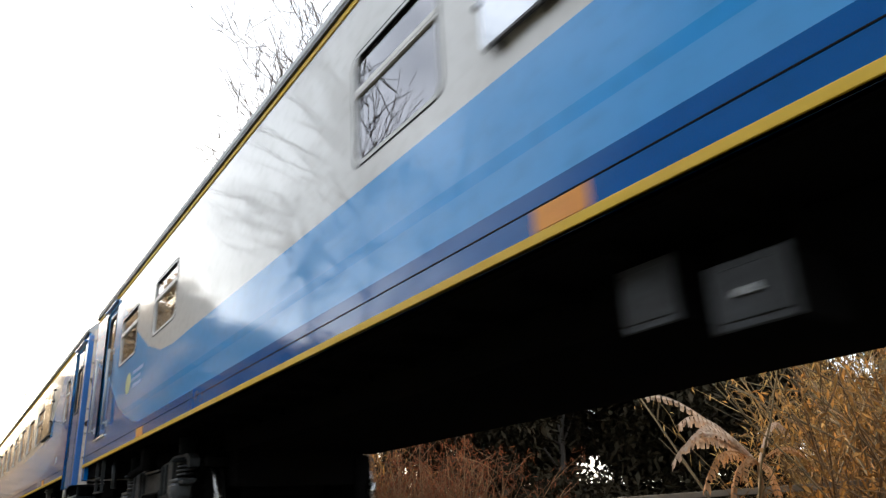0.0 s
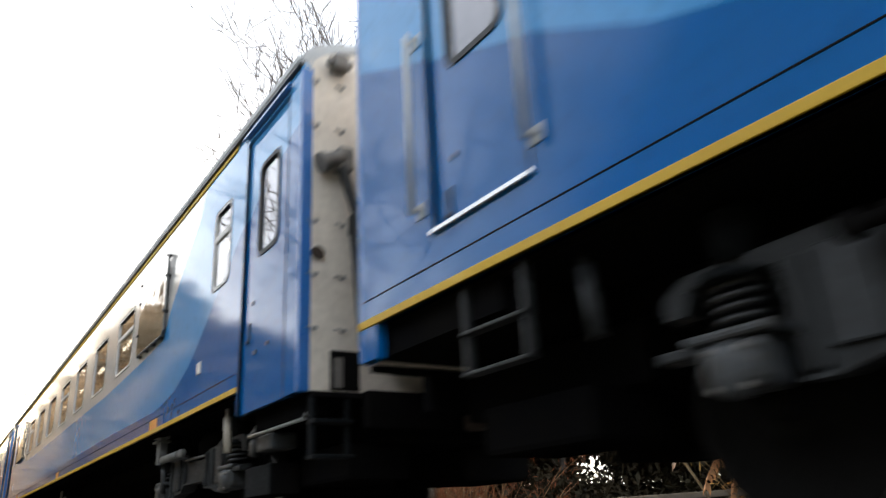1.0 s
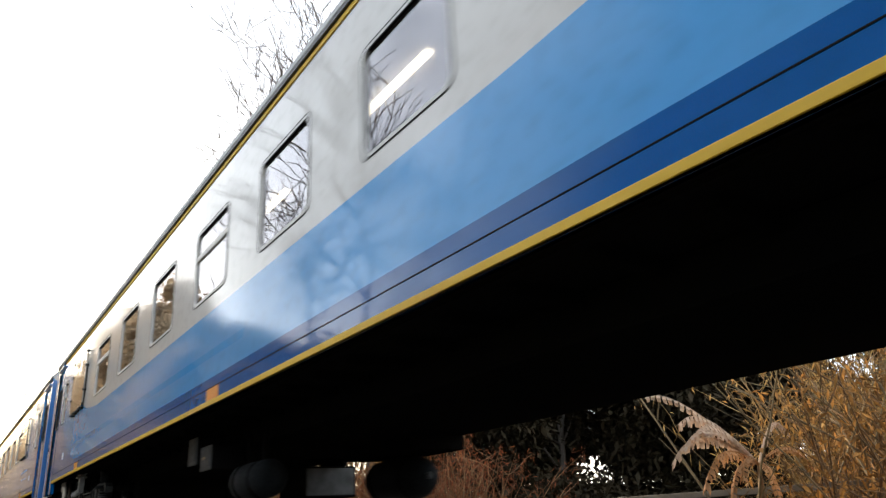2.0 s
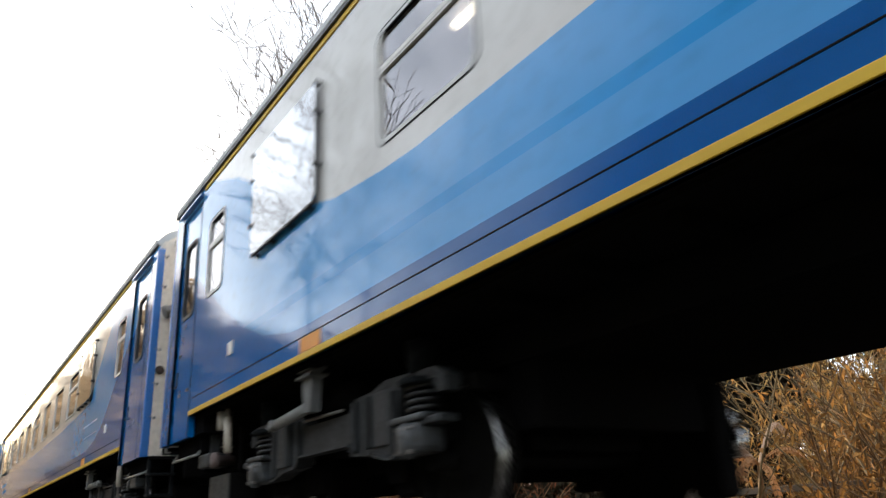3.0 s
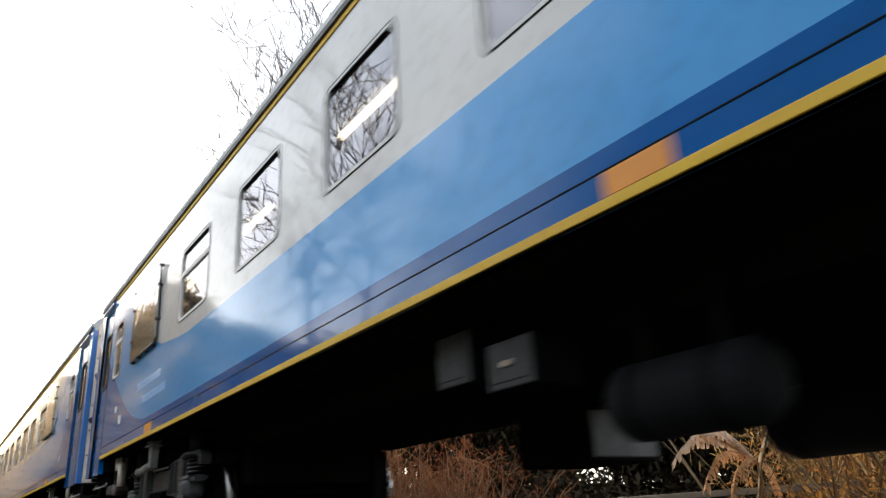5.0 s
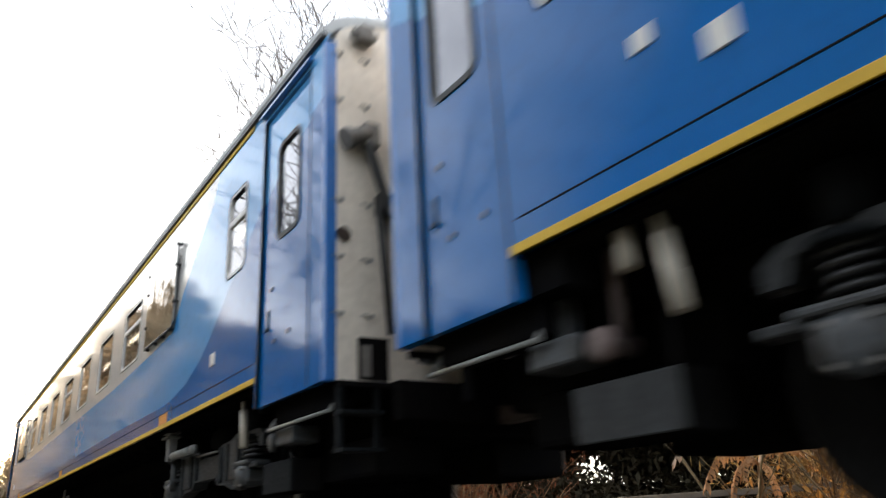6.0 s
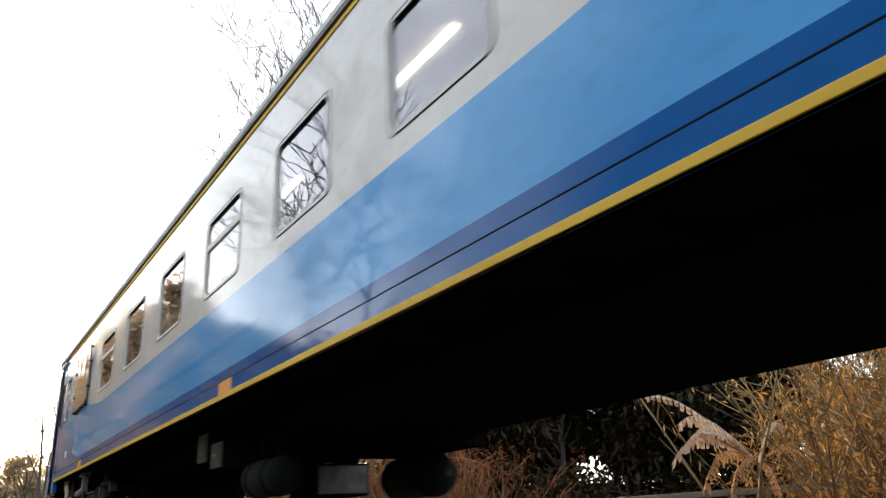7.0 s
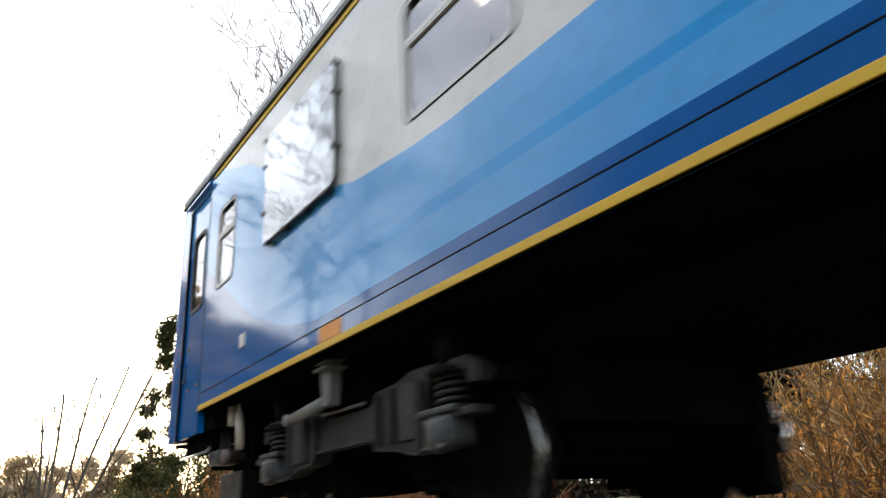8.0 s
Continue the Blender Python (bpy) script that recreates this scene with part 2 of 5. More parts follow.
def lathe(bm, centre, axis, profile, seg=24, closed=False):
    """A turned body: profile of (along, radius) about axis 'x', 'y' or 'z'."""
    rings = []
    for a, r in profile:
        ring = []
        for k in range(seg):
            c, s = r * math.cos(2 * math.pi * k / seg), r * math.sin(2 * math.pi * k / seg)
            d = {"x": (a, c, s), "y": (s, a, c), "z": (c, s, a)}[axis]
            ring.append(bm.verts.new(Vector(centre) + Vector(d)))
        rings.append(ring)
    for r0, r1 in zip(rings, rings[1:]):
        for k in range(seg):
            f = bm.faces.new((r0[k], r0[(k + 1) % seg], r1[(k + 1) % seg], r1[k]))
            f.smooth = True
    if closed:
        for k in range(seg):
            bm.faces.new((rings[-1][k], rings[-1][(k + 1) % seg], rings[0][(k + 1) % seg], rings[0][k]))
    else:
        bm.faces.new(rings[0][::-1])
        bm.faces.new(rings[-1])


def round_rect(y0, y1, z0, z1, r, n=5):
    pts = []
    for cy, cz, a0 in ((y1 - r, z1 - r, 0), (y0 + r, z1 - r, 90), (y0 + r, z0 + r, 180), (y1 - r, z0 + r, 270)):
        for k in range(n + 1):
            a = radians(a0 + 90 * k / n)
            pts.append((cy + r * math.cos(a), cz + r * math.sin(a)))
    return pts


def ring_plate(bm, outer, inner, x0, x1):
    """A flat ring between two outlines of the same count, from x0 to x1."""
    loops = [[bm.verts.new((x, y, z)) for y, z in pts] for x in (x0, x1) for pts in (outer, inner)]
    n = len(outer)
    for k in range(n):
        j = (k + 1) % n
        o0, i0, o1, i1 = loops
        bm.faces.new((o0[k], o0[j], i0[j], i0[k]))
        bm.faces.new((o1[k], i1[k], i1[j], o1[j]))
        bm.faces.new((o0[k], o1[k], o1[j], o0[j]))
        bm.faces.new((i0[k], i0[j], i1[j], i1[k]))


def plate(bm, pts, x0, x1):
    a = [bm.verts.new((x0, y, z)) for y, z in pts]
    c = [bm.verts.new((x1, y, z)) for y, z in pts]
    bm.faces.new(a)
    bm.faces.new(c[::-1])
    for k in range(len(pts)):
        j = (k + 1) % len(pts)
        bm.faces.new((a[k], c[k], c[j], a[j]))


def sheet(bm, x_out, x_in, cuts_u, cuts_z, keep):
    """A wall of cells between the cuts with thickness; keep(u, z) says which cells are there."""
    cu, cz = sorted(set(cuts_u)), sorted(set(cuts_z))
    there = {(i, j): keep((cu[i] + cu[i + 1]) / 2, (cz[j] + cz[j + 1]) / 2) for i in range(len(cu) - 1) for j in range(len(cz) - 1)}
    made = {}

    def vert(x, i, j):
        key = (x, i, j)
        if key not in made:
            made[key] = bm.verts.new((x, cu[i], cz[j]))
        return made[key]

    for (i, j), ok in there.items():
        if not ok:
            continue
        o = [vert(x_out, i, j), vert(x_out, i + 1, j), vert(x_out, i + 1, j + 1), vert(x_out, i, j + 1)]
        n = [vert(x_in, i, j), vert(x_in, i + 1, j), vert(x_in, i + 1, j + 1), vert(x_in, i, j + 1)]
        bm.faces.new(o[::-1])
        bm.faces.new(n)
        for (di, dj), (a, c) in (((0, -1), (0, 1)), ((1, 0), (1, 2)), ((0, 1), (2, 3)), ((-1, 0), (3, 0))):
            if not there.get((i + di, j + dj)):
                bm.faces.new((o[a], o[c], n[c], n[a]))
    bmesh.ops.recalc_face_normals(bm, faces=bm.faces)


# ---- the train ----
LENGTH, HALF, FLOOR, EAVE = 25.55, 1.55, 1.30, 4.02
WIN_Z0, WIN_Z1 = 2.53, 3.43
AXLES, RADIUS = (2.42, 5.02, 20.26, 23.00), 0.475


def window_parts(coach, u0, u1, z0, z1, barred, side, x=HALF):
    """A window in its opening: frame, gasket, pane and, where it opens, the bar between its two lights."""
    def turn(ob):
        if side > 0:
            ob.matrix_basis = pose(0, u0 + u1, 0, 0, 0, 180)
        return ob
    bm = bmesh.new()
    o, i = round_rect(u0 - 0.012, u1 + 0.012, z0 - 0.012, z1 + 0.012, 0.10), round_rect(u0 + 0.02, u1 - 0.02, z0 + 0.02, z1 - 0.02, 0.10)
    ring_plate(bm, o, i, -x - 0.003, -x + 0.035)
    fr = turn(part("window_frame", bm, M_FRAME, coach, "pale painted window frame with rounded corners"))
    bm = bmesh.new()
    ring_plate(bm, round_rect(u0 - 0.023, u1 + 0.023, z0 - 0.025, z1 + 0.022, 0.105), round_rect(u0 - 0.0115, u1 + 0.0115, z0 - 0.0115, z1 + 0.0115, 0.10), -x - 0.004, -x - 0.001)
    part("gasket", bm, M_GASKET, fr, "black rubber gasket")
    # thin black strip along the top edge of the pane
    bm = bmesh.new()
    box(bm, -x - 0.006, -x + 0.014, u0 + 0.07, u1 - 0.07, z1 - 0.036, z1 - 0.018, 0.003)
    part("top_strip", bm, M_GASKET, fr, "thin black strip along the top of the pane")
    bm = bmesh.new()
    plate(bm, round_rect(u0 + 0.014, u1 - 0.014, z0 + 0.014, z1 - 0.014, 0.10), -x + 0.016, -x + 0.022)
    pane = part("pane", bm, M_GLASS, fr, "tinted glass pane")
    pane.visible_shadow = False
    if barred:
        bm = bmesh.new()
        zb = z0 + 0.64 * (z1 - z0)
        box(bm, -x - 0.004, -x + 0.03, u0 + 0.03, u1 - 0.03, zb, zb + 0.045, 0.006)
        box(bm, -x - 0.002, -x + 0.03, u0 + 0.03, u1 - 0.03, zb - 0.018, zb - 0.002)
        part("window_bar", bm, M_PLATE, fr, "horizontal bar under the tilting light")
    return fr


def door_part(coach, u0, u1, z0, z1, wu0, wu1, wz0, wz1, paint, side):
    """A recessed end door with its own tall window, lock and hinges."""
    bm = bmesh.new()
    sheet(bm, side * (HALF - 0.028), side * (HALF - 0.075), [u0 + 0.006, wu0, wu1, u1 - 0.006], [z0 + 0.006, wz0, wz1, z1 - 0.006], lambda u, z: not (wu0 < u < wu1 and wz0 < z < wz1))
    d = part("door", bm, paint, coach, "blue painted end door")
    x = side * (HALF - 0.028)
    bm = bmesh.new()
    ring_plate(bm, round_rect(wu0 - 0.03, wu1 + 0.03, wz0 - 0.03, wz1 + 0.03, 0.10), round_rect(wu0 + 0.012, wu1 - 0.012, wz0 + 0.012, wz1 - 0.012, 0.085), x + side * 0.010, x - side * 0.02)
    part("door_gasket", bm, M_RUBBER, d, "black rubber gasket of the door window")
    bm = bmesh.new()
    plate(bm, round_rect(wu0, wu1, wz0, wz1, 0.08), x - side * 0.012, x - side * 0.018)
    part("door_pane", bm, M_GLASS, d, "tinted door glass").visible_shadow = False
    if side < 0:
        bm = bmesh.new()
        uh = u0 + 0.82 * (u1 - u0)
        box(bm, x - 0.012, x, uh, uh + 0.035, 1.74, 1.90, 0.004)
        box(bm, x - 0.03, x - 0.008, uh - 0.02, uh + 0.05, 1.71, 1.735, 0.004)
        part("door_lock", bm, M_IRON, d, "dark recessed door lock")
        for du, zz in ((-0.14, 1.60), (-0.05, 2.08), (-0.45, 1.62)):
            bm = bmesh.new()
            rod(bm, (x - 0.014, uh + du, zz), (x, uh + du, zz), 0.02)
            part("keyhole", bm, M_PLUG, d, "dull keyhole cover")
    return d


def mirror_panel(coach, u0, u1, z0, z1):
    """The bright panel that stands proud of the side, held by bolts and a lower rail."""
    bm = bmesh.new()
    plate(bm, round_rect(u0, u1, z0, z1, 0.05), -HALF - 0.050, -HALF - 0.040)
    p = part("protective_panel", bm, M_MIRROR, coach, "bright polished panel standing proud of the side")
    spots = [(u0 + 0.12 + k * (u1 - u0 - 0.24) / 3, z0 - 0.03) for k in range(4)]
    spots += [(uu, zz) for zz in (z0 + 0.3, z1 - 0.3, z1 - 0.02) for uu in (u0 - 0.012, u1 + 0.012)]
    for uu, zz in spots:
        bm = bmesh.new()
        rod(bm, (-HALF - 0.066, uu, zz), (-HALF + 0.002, uu, zz), 0.022, seg=8)
        part("panel_bolt", bm, M_RUBBER, p, "dark bolt")
    bm = bmesh.new()
    box(bm, -HALF - 0.056, -HALF - 0.030, u0 + 0.03, u1 - 0.03, z0 - 0.026, z0 - 0.006, 0.003)
    part("panel_rail", bm, M_GUTTER, p, "dark lower rail")
    bm = bmesh.new()
    box(bm, -HALF - 0.052, -HALF - 0.028, u0 - 0.014, u0 - 0.002, z0 + 0.05, z1 - 0.03, 0.003)
    part("panel_edge", bm, M_PALE, p, "grey edge strip")
    return p


def wheelset(coach, u):
    """Two wheels on an axle; it turns as the coach runs."""
    ax = new("wheelset")
    ax.parent = coach
    ax.matrix_basis = pose(0, u, RADIUS)
    for s in (-1, 1):
        bm = bmesh.new()
        prof = [(-0.07, 0.09), (-0.07, 0.13), (-0.01, 0.15), (0.0, 0.385), (-0.06, 0.415), (-0.065, 0.468), (0.04, RADIUS), (0.045, 0.503), (0.07, 0.503), (0.07, 0.415), (0.02, 0.385), (0.03, 0.15), (0.09, 0.13), (0.09, 0.09)]
        lathe(bm, (0, 0, 0), "x", [(a if s < 0 else -a, r) for a, r in prof], 44)
        bmesh.ops.recalc_face_normals(bm, faces=bm.faces)
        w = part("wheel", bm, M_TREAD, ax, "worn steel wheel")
        w.matrix_basis = pose(s * 0.873, 0, 0)
        bm = bmesh.new()
        lathe(bm, (s * 0.873, 0, 0), "x", [(s * 0.060, 0.466), (s * 0.060, 0.471), (-s * 0.036, 0.477), (-s * 0.036, 0.468)], 44, True)
        bmesh.ops.recalc_face_normals(bm, faces=bm.faces)
        part("tyre", bm, M_TYRE, ax, "polished running surface of the wheel")
    bm = bmesh.new()
    rod(bm, (-1.12, 0, 0), (1.12, 0, 0), 0.075, seg=14)
    part("axle", bm, M_BLACK, ax)
    return ax


def spring_coils(bm, c, r, z0, z1, turns, wire):
    """One wire swept along a helix."""
    n, seg, last = turns * 14, 6, None
    for k in range(n + 1):
        a = 2 * math.pi * k / 14
        out = Vector((math.cos(a), math.sin(a), 0))
        mid = Vector((c[0], c[1], z0 + (z1 - z0) * k / n)) + out * r
        ring = [bm.verts.new(mid + (out * math.cos(2 * math.pi * j / seg) + Vector((0, 0, 1)) * math.sin(2 * math.pi * j / seg)) * wire) for j in range(seg)]
        if last:
            for j in range(seg):
                bm.faces.new((last[j], last[(j + 1) % seg], ring[(j + 1) % seg], ring[j])).smooth = True
        last = ring


def side_frame_outline(u_a, u_b):
    """The pressed frame seen from the side: arches over the springs, legs inside them, a shallow beam between."""
    low = [(-0.34, 0.86), (-0.24, 0.86), (-0.20, 0.965), (0.21, 0.965), (0.26, 0.51), (0.36, 0.51), (0.60, 0.565), (0.84, 0.58), (0.92, 0.66)]
    top = [(-0.34, 0.96), (-0.22, 1.03), (0.42, 1.05), (0.60, 1.0), (0.88, 0.985), (0.98, 0.895)]
    under = [(u_a + d, z) for d, z in low] + [(u_b - d, z) for d, z in reversed(low)]
    over = [(u_b - d, z) for d, z in top] + [(u_a + d, z) for d, z in reversed(top)]
    return under, over


def bogie(coach, u_a, u_b, front, dampers=True):
    """A four-wheel bogie: pressed side frames, bolster, springs, axle boxes and dampers. front: it carries the leading end."""
    mid = (u_a + u_b) / 2
    bm = bmesh.new()
    box(bm, -1.04, 1.04, mid - 0.24, mid + 0.24, 0.62, 1.0, 0.03)
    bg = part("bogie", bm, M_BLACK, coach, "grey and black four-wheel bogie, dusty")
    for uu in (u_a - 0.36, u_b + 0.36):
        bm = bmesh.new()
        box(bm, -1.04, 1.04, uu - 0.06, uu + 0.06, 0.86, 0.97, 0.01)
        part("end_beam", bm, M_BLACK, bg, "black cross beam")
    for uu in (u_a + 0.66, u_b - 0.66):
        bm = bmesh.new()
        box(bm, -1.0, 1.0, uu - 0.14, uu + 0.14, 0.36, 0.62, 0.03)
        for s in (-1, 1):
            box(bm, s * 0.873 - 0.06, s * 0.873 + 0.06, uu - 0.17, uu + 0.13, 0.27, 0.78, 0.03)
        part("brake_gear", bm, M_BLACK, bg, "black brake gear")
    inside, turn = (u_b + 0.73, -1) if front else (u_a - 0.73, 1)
    # invented block: only gives the far wheel its dark outline
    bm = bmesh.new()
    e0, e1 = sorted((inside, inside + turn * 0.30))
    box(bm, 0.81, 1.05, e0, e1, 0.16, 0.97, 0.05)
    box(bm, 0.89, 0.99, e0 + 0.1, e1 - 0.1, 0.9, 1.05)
    edge_block = part("wheel_guard", bm, M_BLACK, bg, "black block added for the dark edge of the far wheel")
    # added bright rod in place of the glint on the far wheel's tread
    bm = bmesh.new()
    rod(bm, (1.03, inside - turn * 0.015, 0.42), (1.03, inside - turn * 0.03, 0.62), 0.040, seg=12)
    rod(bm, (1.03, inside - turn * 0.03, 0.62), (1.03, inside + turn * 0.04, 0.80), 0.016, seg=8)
    part("wheel_glint", bm, M_STEEL, edge_block, "bright steel rod added as the glint on the far wheel")
    # added black block that closes bright gaps under the floor
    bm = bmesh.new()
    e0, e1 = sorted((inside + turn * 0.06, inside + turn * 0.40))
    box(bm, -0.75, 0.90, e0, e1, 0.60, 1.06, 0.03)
    part("gap_filler", bm, M_BLACK, bg, "black block added to close bright gaps")
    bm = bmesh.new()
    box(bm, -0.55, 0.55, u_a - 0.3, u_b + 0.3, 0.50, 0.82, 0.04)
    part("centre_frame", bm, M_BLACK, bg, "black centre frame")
    under, over = side_frame_outline(u_a, u_b)
    for s in (-1, 1):
        x0, x1 = s * 1.21, s * 1.09
        lo, hi = min(x0, x1), max(x0, x1)
        # the far frame is black: underfloor shade put into its colour
        near = s < 0
        bm = bmesh.new()
        plate(bm, under + over, x0, x1)
        bmesh.ops.recalc_face_normals(bm, faces=bm.faces)
        fr = part("side_frame", bm, M_IRON if near else M_BLACK, bg, "pressed-steel side frame, grey near, black for shade on the far side")
        if not near:
            continue
        # folded lips along the lower edge, ribs and the horn plates beside the springs
        for (ya, za), (yb, zb) in zip(under, under[1:]):
            if abs(yb - ya) > 0.07 and za < 0.8 and zb < 0.8:
                bm = bmesh.new()
                plate(bm, [(ya, za - 0.012), (yb, zb - 0.012), (yb, zb + 0.006), (ya, za + 0.006)], -1.255, -1.16)
                bmesh.ops.recalc_face_normals(bm, faces=bm.faces)
                part("lower_lip", bm, M_IRON, fr)
        for a, sg in ((u_a, 1), (u_b, -1)):
            for d0, d1, z0, z1, xx in ((0.275, 0.33, 0.53, 0.96, -1.25), (0.36, 0.57, 0.60, 0.98, -1.232), (0.63, 0.67, 0.60, 0.97, -1.245), (0.84, 0.87, 0.60, 0.96, -1.25)):
                e0, e1 = sorted((a + sg * d0, a + sg * d1))
                bm = bmesh.new()
                box(bm, xx, -1.20, e0, e1, z0, z1, 0.012)
                part("stiffener", bm, M_HORN if d1 - d0 > 0.1 else M_IRON, fr, "grey welded stiffener")
        bm = bmesh.new()
        rod(bm, (-1.24, mid - 0.34, 0.925), (-1.24, mid + 0.36, 0.935), 0.014, seg=8)
        part("brake_pipe", bm, M_PLUG, fr, "thin brake pipe along the frame")
    for uu in (u_a, u_b):
        sg = 1 if uu == u_a else -1
        for s in (-1, 1):
            # far boxes, springs and posts also carry their shade as black
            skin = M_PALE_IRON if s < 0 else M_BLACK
            bm = bmesh.new()
            box(bm, s * 1.20 - 0.11, s * 1.20 + 0.11, uu - 0.15, uu + 0.15, 0.50, 0.70, 0.045)
            lathe(bm, (s * 1.31, uu, 0.585), "x", [(-s * 0.06, 0.115), (0.0, 0.115), (s * 0.02, 0.085), (s * 0.03, 0.04)], 20)
            box(bm, s * 1.19 - 0.12, s * 1.19 + 0.12, uu - 0.20, uu + 0.20, 0.70, 0.745, 0.015)
            ab = part("axle_box", bm, skin, bg, "cast axle box, grey near, black for shade on the far side")
            if s < 0:
                bm = bmesh.new()
                e0, e1 = sorted((uu - sg * 0.15, uu - sg * 0.36))
                box(bm, -1.28, -1.14, e0, e1, 0.665, 0.715, 0.012)
                part("box_arm", bm, M_IRON, ab, "short arm of the axle box")
                bm = bmesh.new()
                box(bm, -1.335, -1.315, uu - 0.035, uu + 0.045, 0.60, 0.64, 0.008)
                part("earth_lug", bm, M_FLANGE, ab, "rusty lug on the axle box")
                for dy, dz in ((-0.08, -0.08), (0.08, -0.08), (-0.08, 0.08), (0.08, 0.08)):
                    bm = bmesh.new()
                    rod(bm, (-1.335, uu + dy * 0.9, 0.585 + dz * 0.9), (-1.30, uu + dy * 0.9, 0.585 + dz * 0.9), 0.014, seg=6)
                    part("cover_bolt", bm, M_PLUG, ab)
            bm = bmesh.new()
            spring_coils(bm, (s * 1.15, uu), 0.105, 0.76, 0.95, 4, 0.019)
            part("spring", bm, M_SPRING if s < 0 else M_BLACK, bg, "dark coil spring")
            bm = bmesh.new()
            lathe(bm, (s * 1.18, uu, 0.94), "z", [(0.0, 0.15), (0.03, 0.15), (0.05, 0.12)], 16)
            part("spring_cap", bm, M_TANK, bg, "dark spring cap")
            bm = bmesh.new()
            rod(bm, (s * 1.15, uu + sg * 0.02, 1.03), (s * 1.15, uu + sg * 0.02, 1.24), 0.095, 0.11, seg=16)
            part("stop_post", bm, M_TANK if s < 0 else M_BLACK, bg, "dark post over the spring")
    # air spring, dampers and brackets beside the near frame
    post, hub, reach, rise = (2.20, 4.84, -0.86, 0.0) if front else (23.62, 21.60, 0.75, -0.05)
    for s in (-1, 1):
        bm = bmesh.new()
        lathe(bm, (s * 0.92, mid, 0.96), "z", [(0.0, 0.22), (0.05, 0.27), (0.12, 0.28), (0.2, 0.26), (0.26, 0.2)], 20)
        part("air_spring", bm, M_BLACK, bg, "black rubber air spring")
        skin = M_DAMPER if dampers else M_IRON
        bm = bmesh.new()
        lean = 0.02
        rod(bm, (s * 1.36, post + lean * 2, 1.28), (s * 1.36, post + lean, 1.16), 0.020, seg=12)
        rod(bm, (s * 1.36, post + lean, 1.19), (s * 1.36, post - lean, 0.84), 0.040, seg=14)
        part("damper", bm, skin, bg, "pale steel vertical damper")
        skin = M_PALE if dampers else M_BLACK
        way = 1 if reach > 0 else -1
        bm = bmesh.new()
        rod(bm, (s * 1.35, hub + way * 0.08, 1.0), (s * 1.35, hub + reach * 0.93, 1.0 + rise), 0.047, seg=16)
        rod(bm, (s * 1.35, hub + reach * 0.9, 1.0 + rise), (s * 1.35, hub + reach * 1.08, 1.0 + rise), 0.028, seg=12)
        lathe(bm, (s * 1.35, hub + reach * 1.1, 1.0 + rise), "x", [(-0.04, 0.03), (-0.03, 0.05), (0.03, 0.05), (0.04, 0.03)], 14)
        part("yaw_damper", bm, skin, bg, "pale steel horizontal damper")
        bm = bmesh.new()
        plate(bm, [(hub - 0.06, 0.95), (hub + 0.06, 0.95), (hub + 0.09, 1.20), (hub + 0.09, 1.30), (hub - 0.09, 1.30), (hub - 0.09, 1.20)], s * 1.31, s * 1.40)
        box(bm, s * 1.36 - 0.085, s * 1.36 + 0.085, hub - 0.13, hub + 0.13, 1.215, 1.24, 0.006)
        box(bm, s * 1.36 - 0.075, s * 1.36 + 0.075, hub - 0.12, hub + 0.12, 1.27, 1.299, 0.006)
        bmesh.ops.recalc_face_normals(bm, faces=bm.faces)
        part("damper_bracket", bm, M_BRACKET if dampers else M_BLACK, bg, "grey cast damper bracket")
        if front:
            bm = bmesh.new()
            rod(bm, (s * 1.30, hub + 0.02, 0.60), (s * 1.30, hub + 0.02, 0.97), 0.035, seg=10)
            # far link black for shade, like the far frame
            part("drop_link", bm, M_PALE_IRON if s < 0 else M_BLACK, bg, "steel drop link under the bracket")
    return bg


M_HORN = worn("horn_plate_grey", (0.030, 0.034, 0.040), (0.007, 0.008, 0.009), 0.5, scale=7, fine=35, bump=0.25, dirt=(0.02, 0.016, 0.012))
M_SPRING = worn("spring_steel", (0.014, 0.014, 0.015), (0.007, 0.007, 0.007), 0.4, scale=8, fine=40, bump=0.1)
M_BRACKET = worn("cast_bracket_grey", (0.20, 0.20, 0.20), (0.10, 0.10, 0.10), 0.5, scale=7, fine=40, bump=0.25)
M_FLANGE = worn("flange_primer", (0.16, 0.11, 0.10), (0.09, 0.07, 0.065), 0.6, scale=6, fine=40, bump=0.2)
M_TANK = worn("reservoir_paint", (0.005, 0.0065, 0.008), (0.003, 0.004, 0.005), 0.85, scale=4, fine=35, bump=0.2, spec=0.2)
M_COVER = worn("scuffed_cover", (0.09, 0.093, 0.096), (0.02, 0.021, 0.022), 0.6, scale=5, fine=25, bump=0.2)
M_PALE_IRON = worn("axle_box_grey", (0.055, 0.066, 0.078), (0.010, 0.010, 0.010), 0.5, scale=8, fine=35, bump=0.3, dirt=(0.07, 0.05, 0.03))


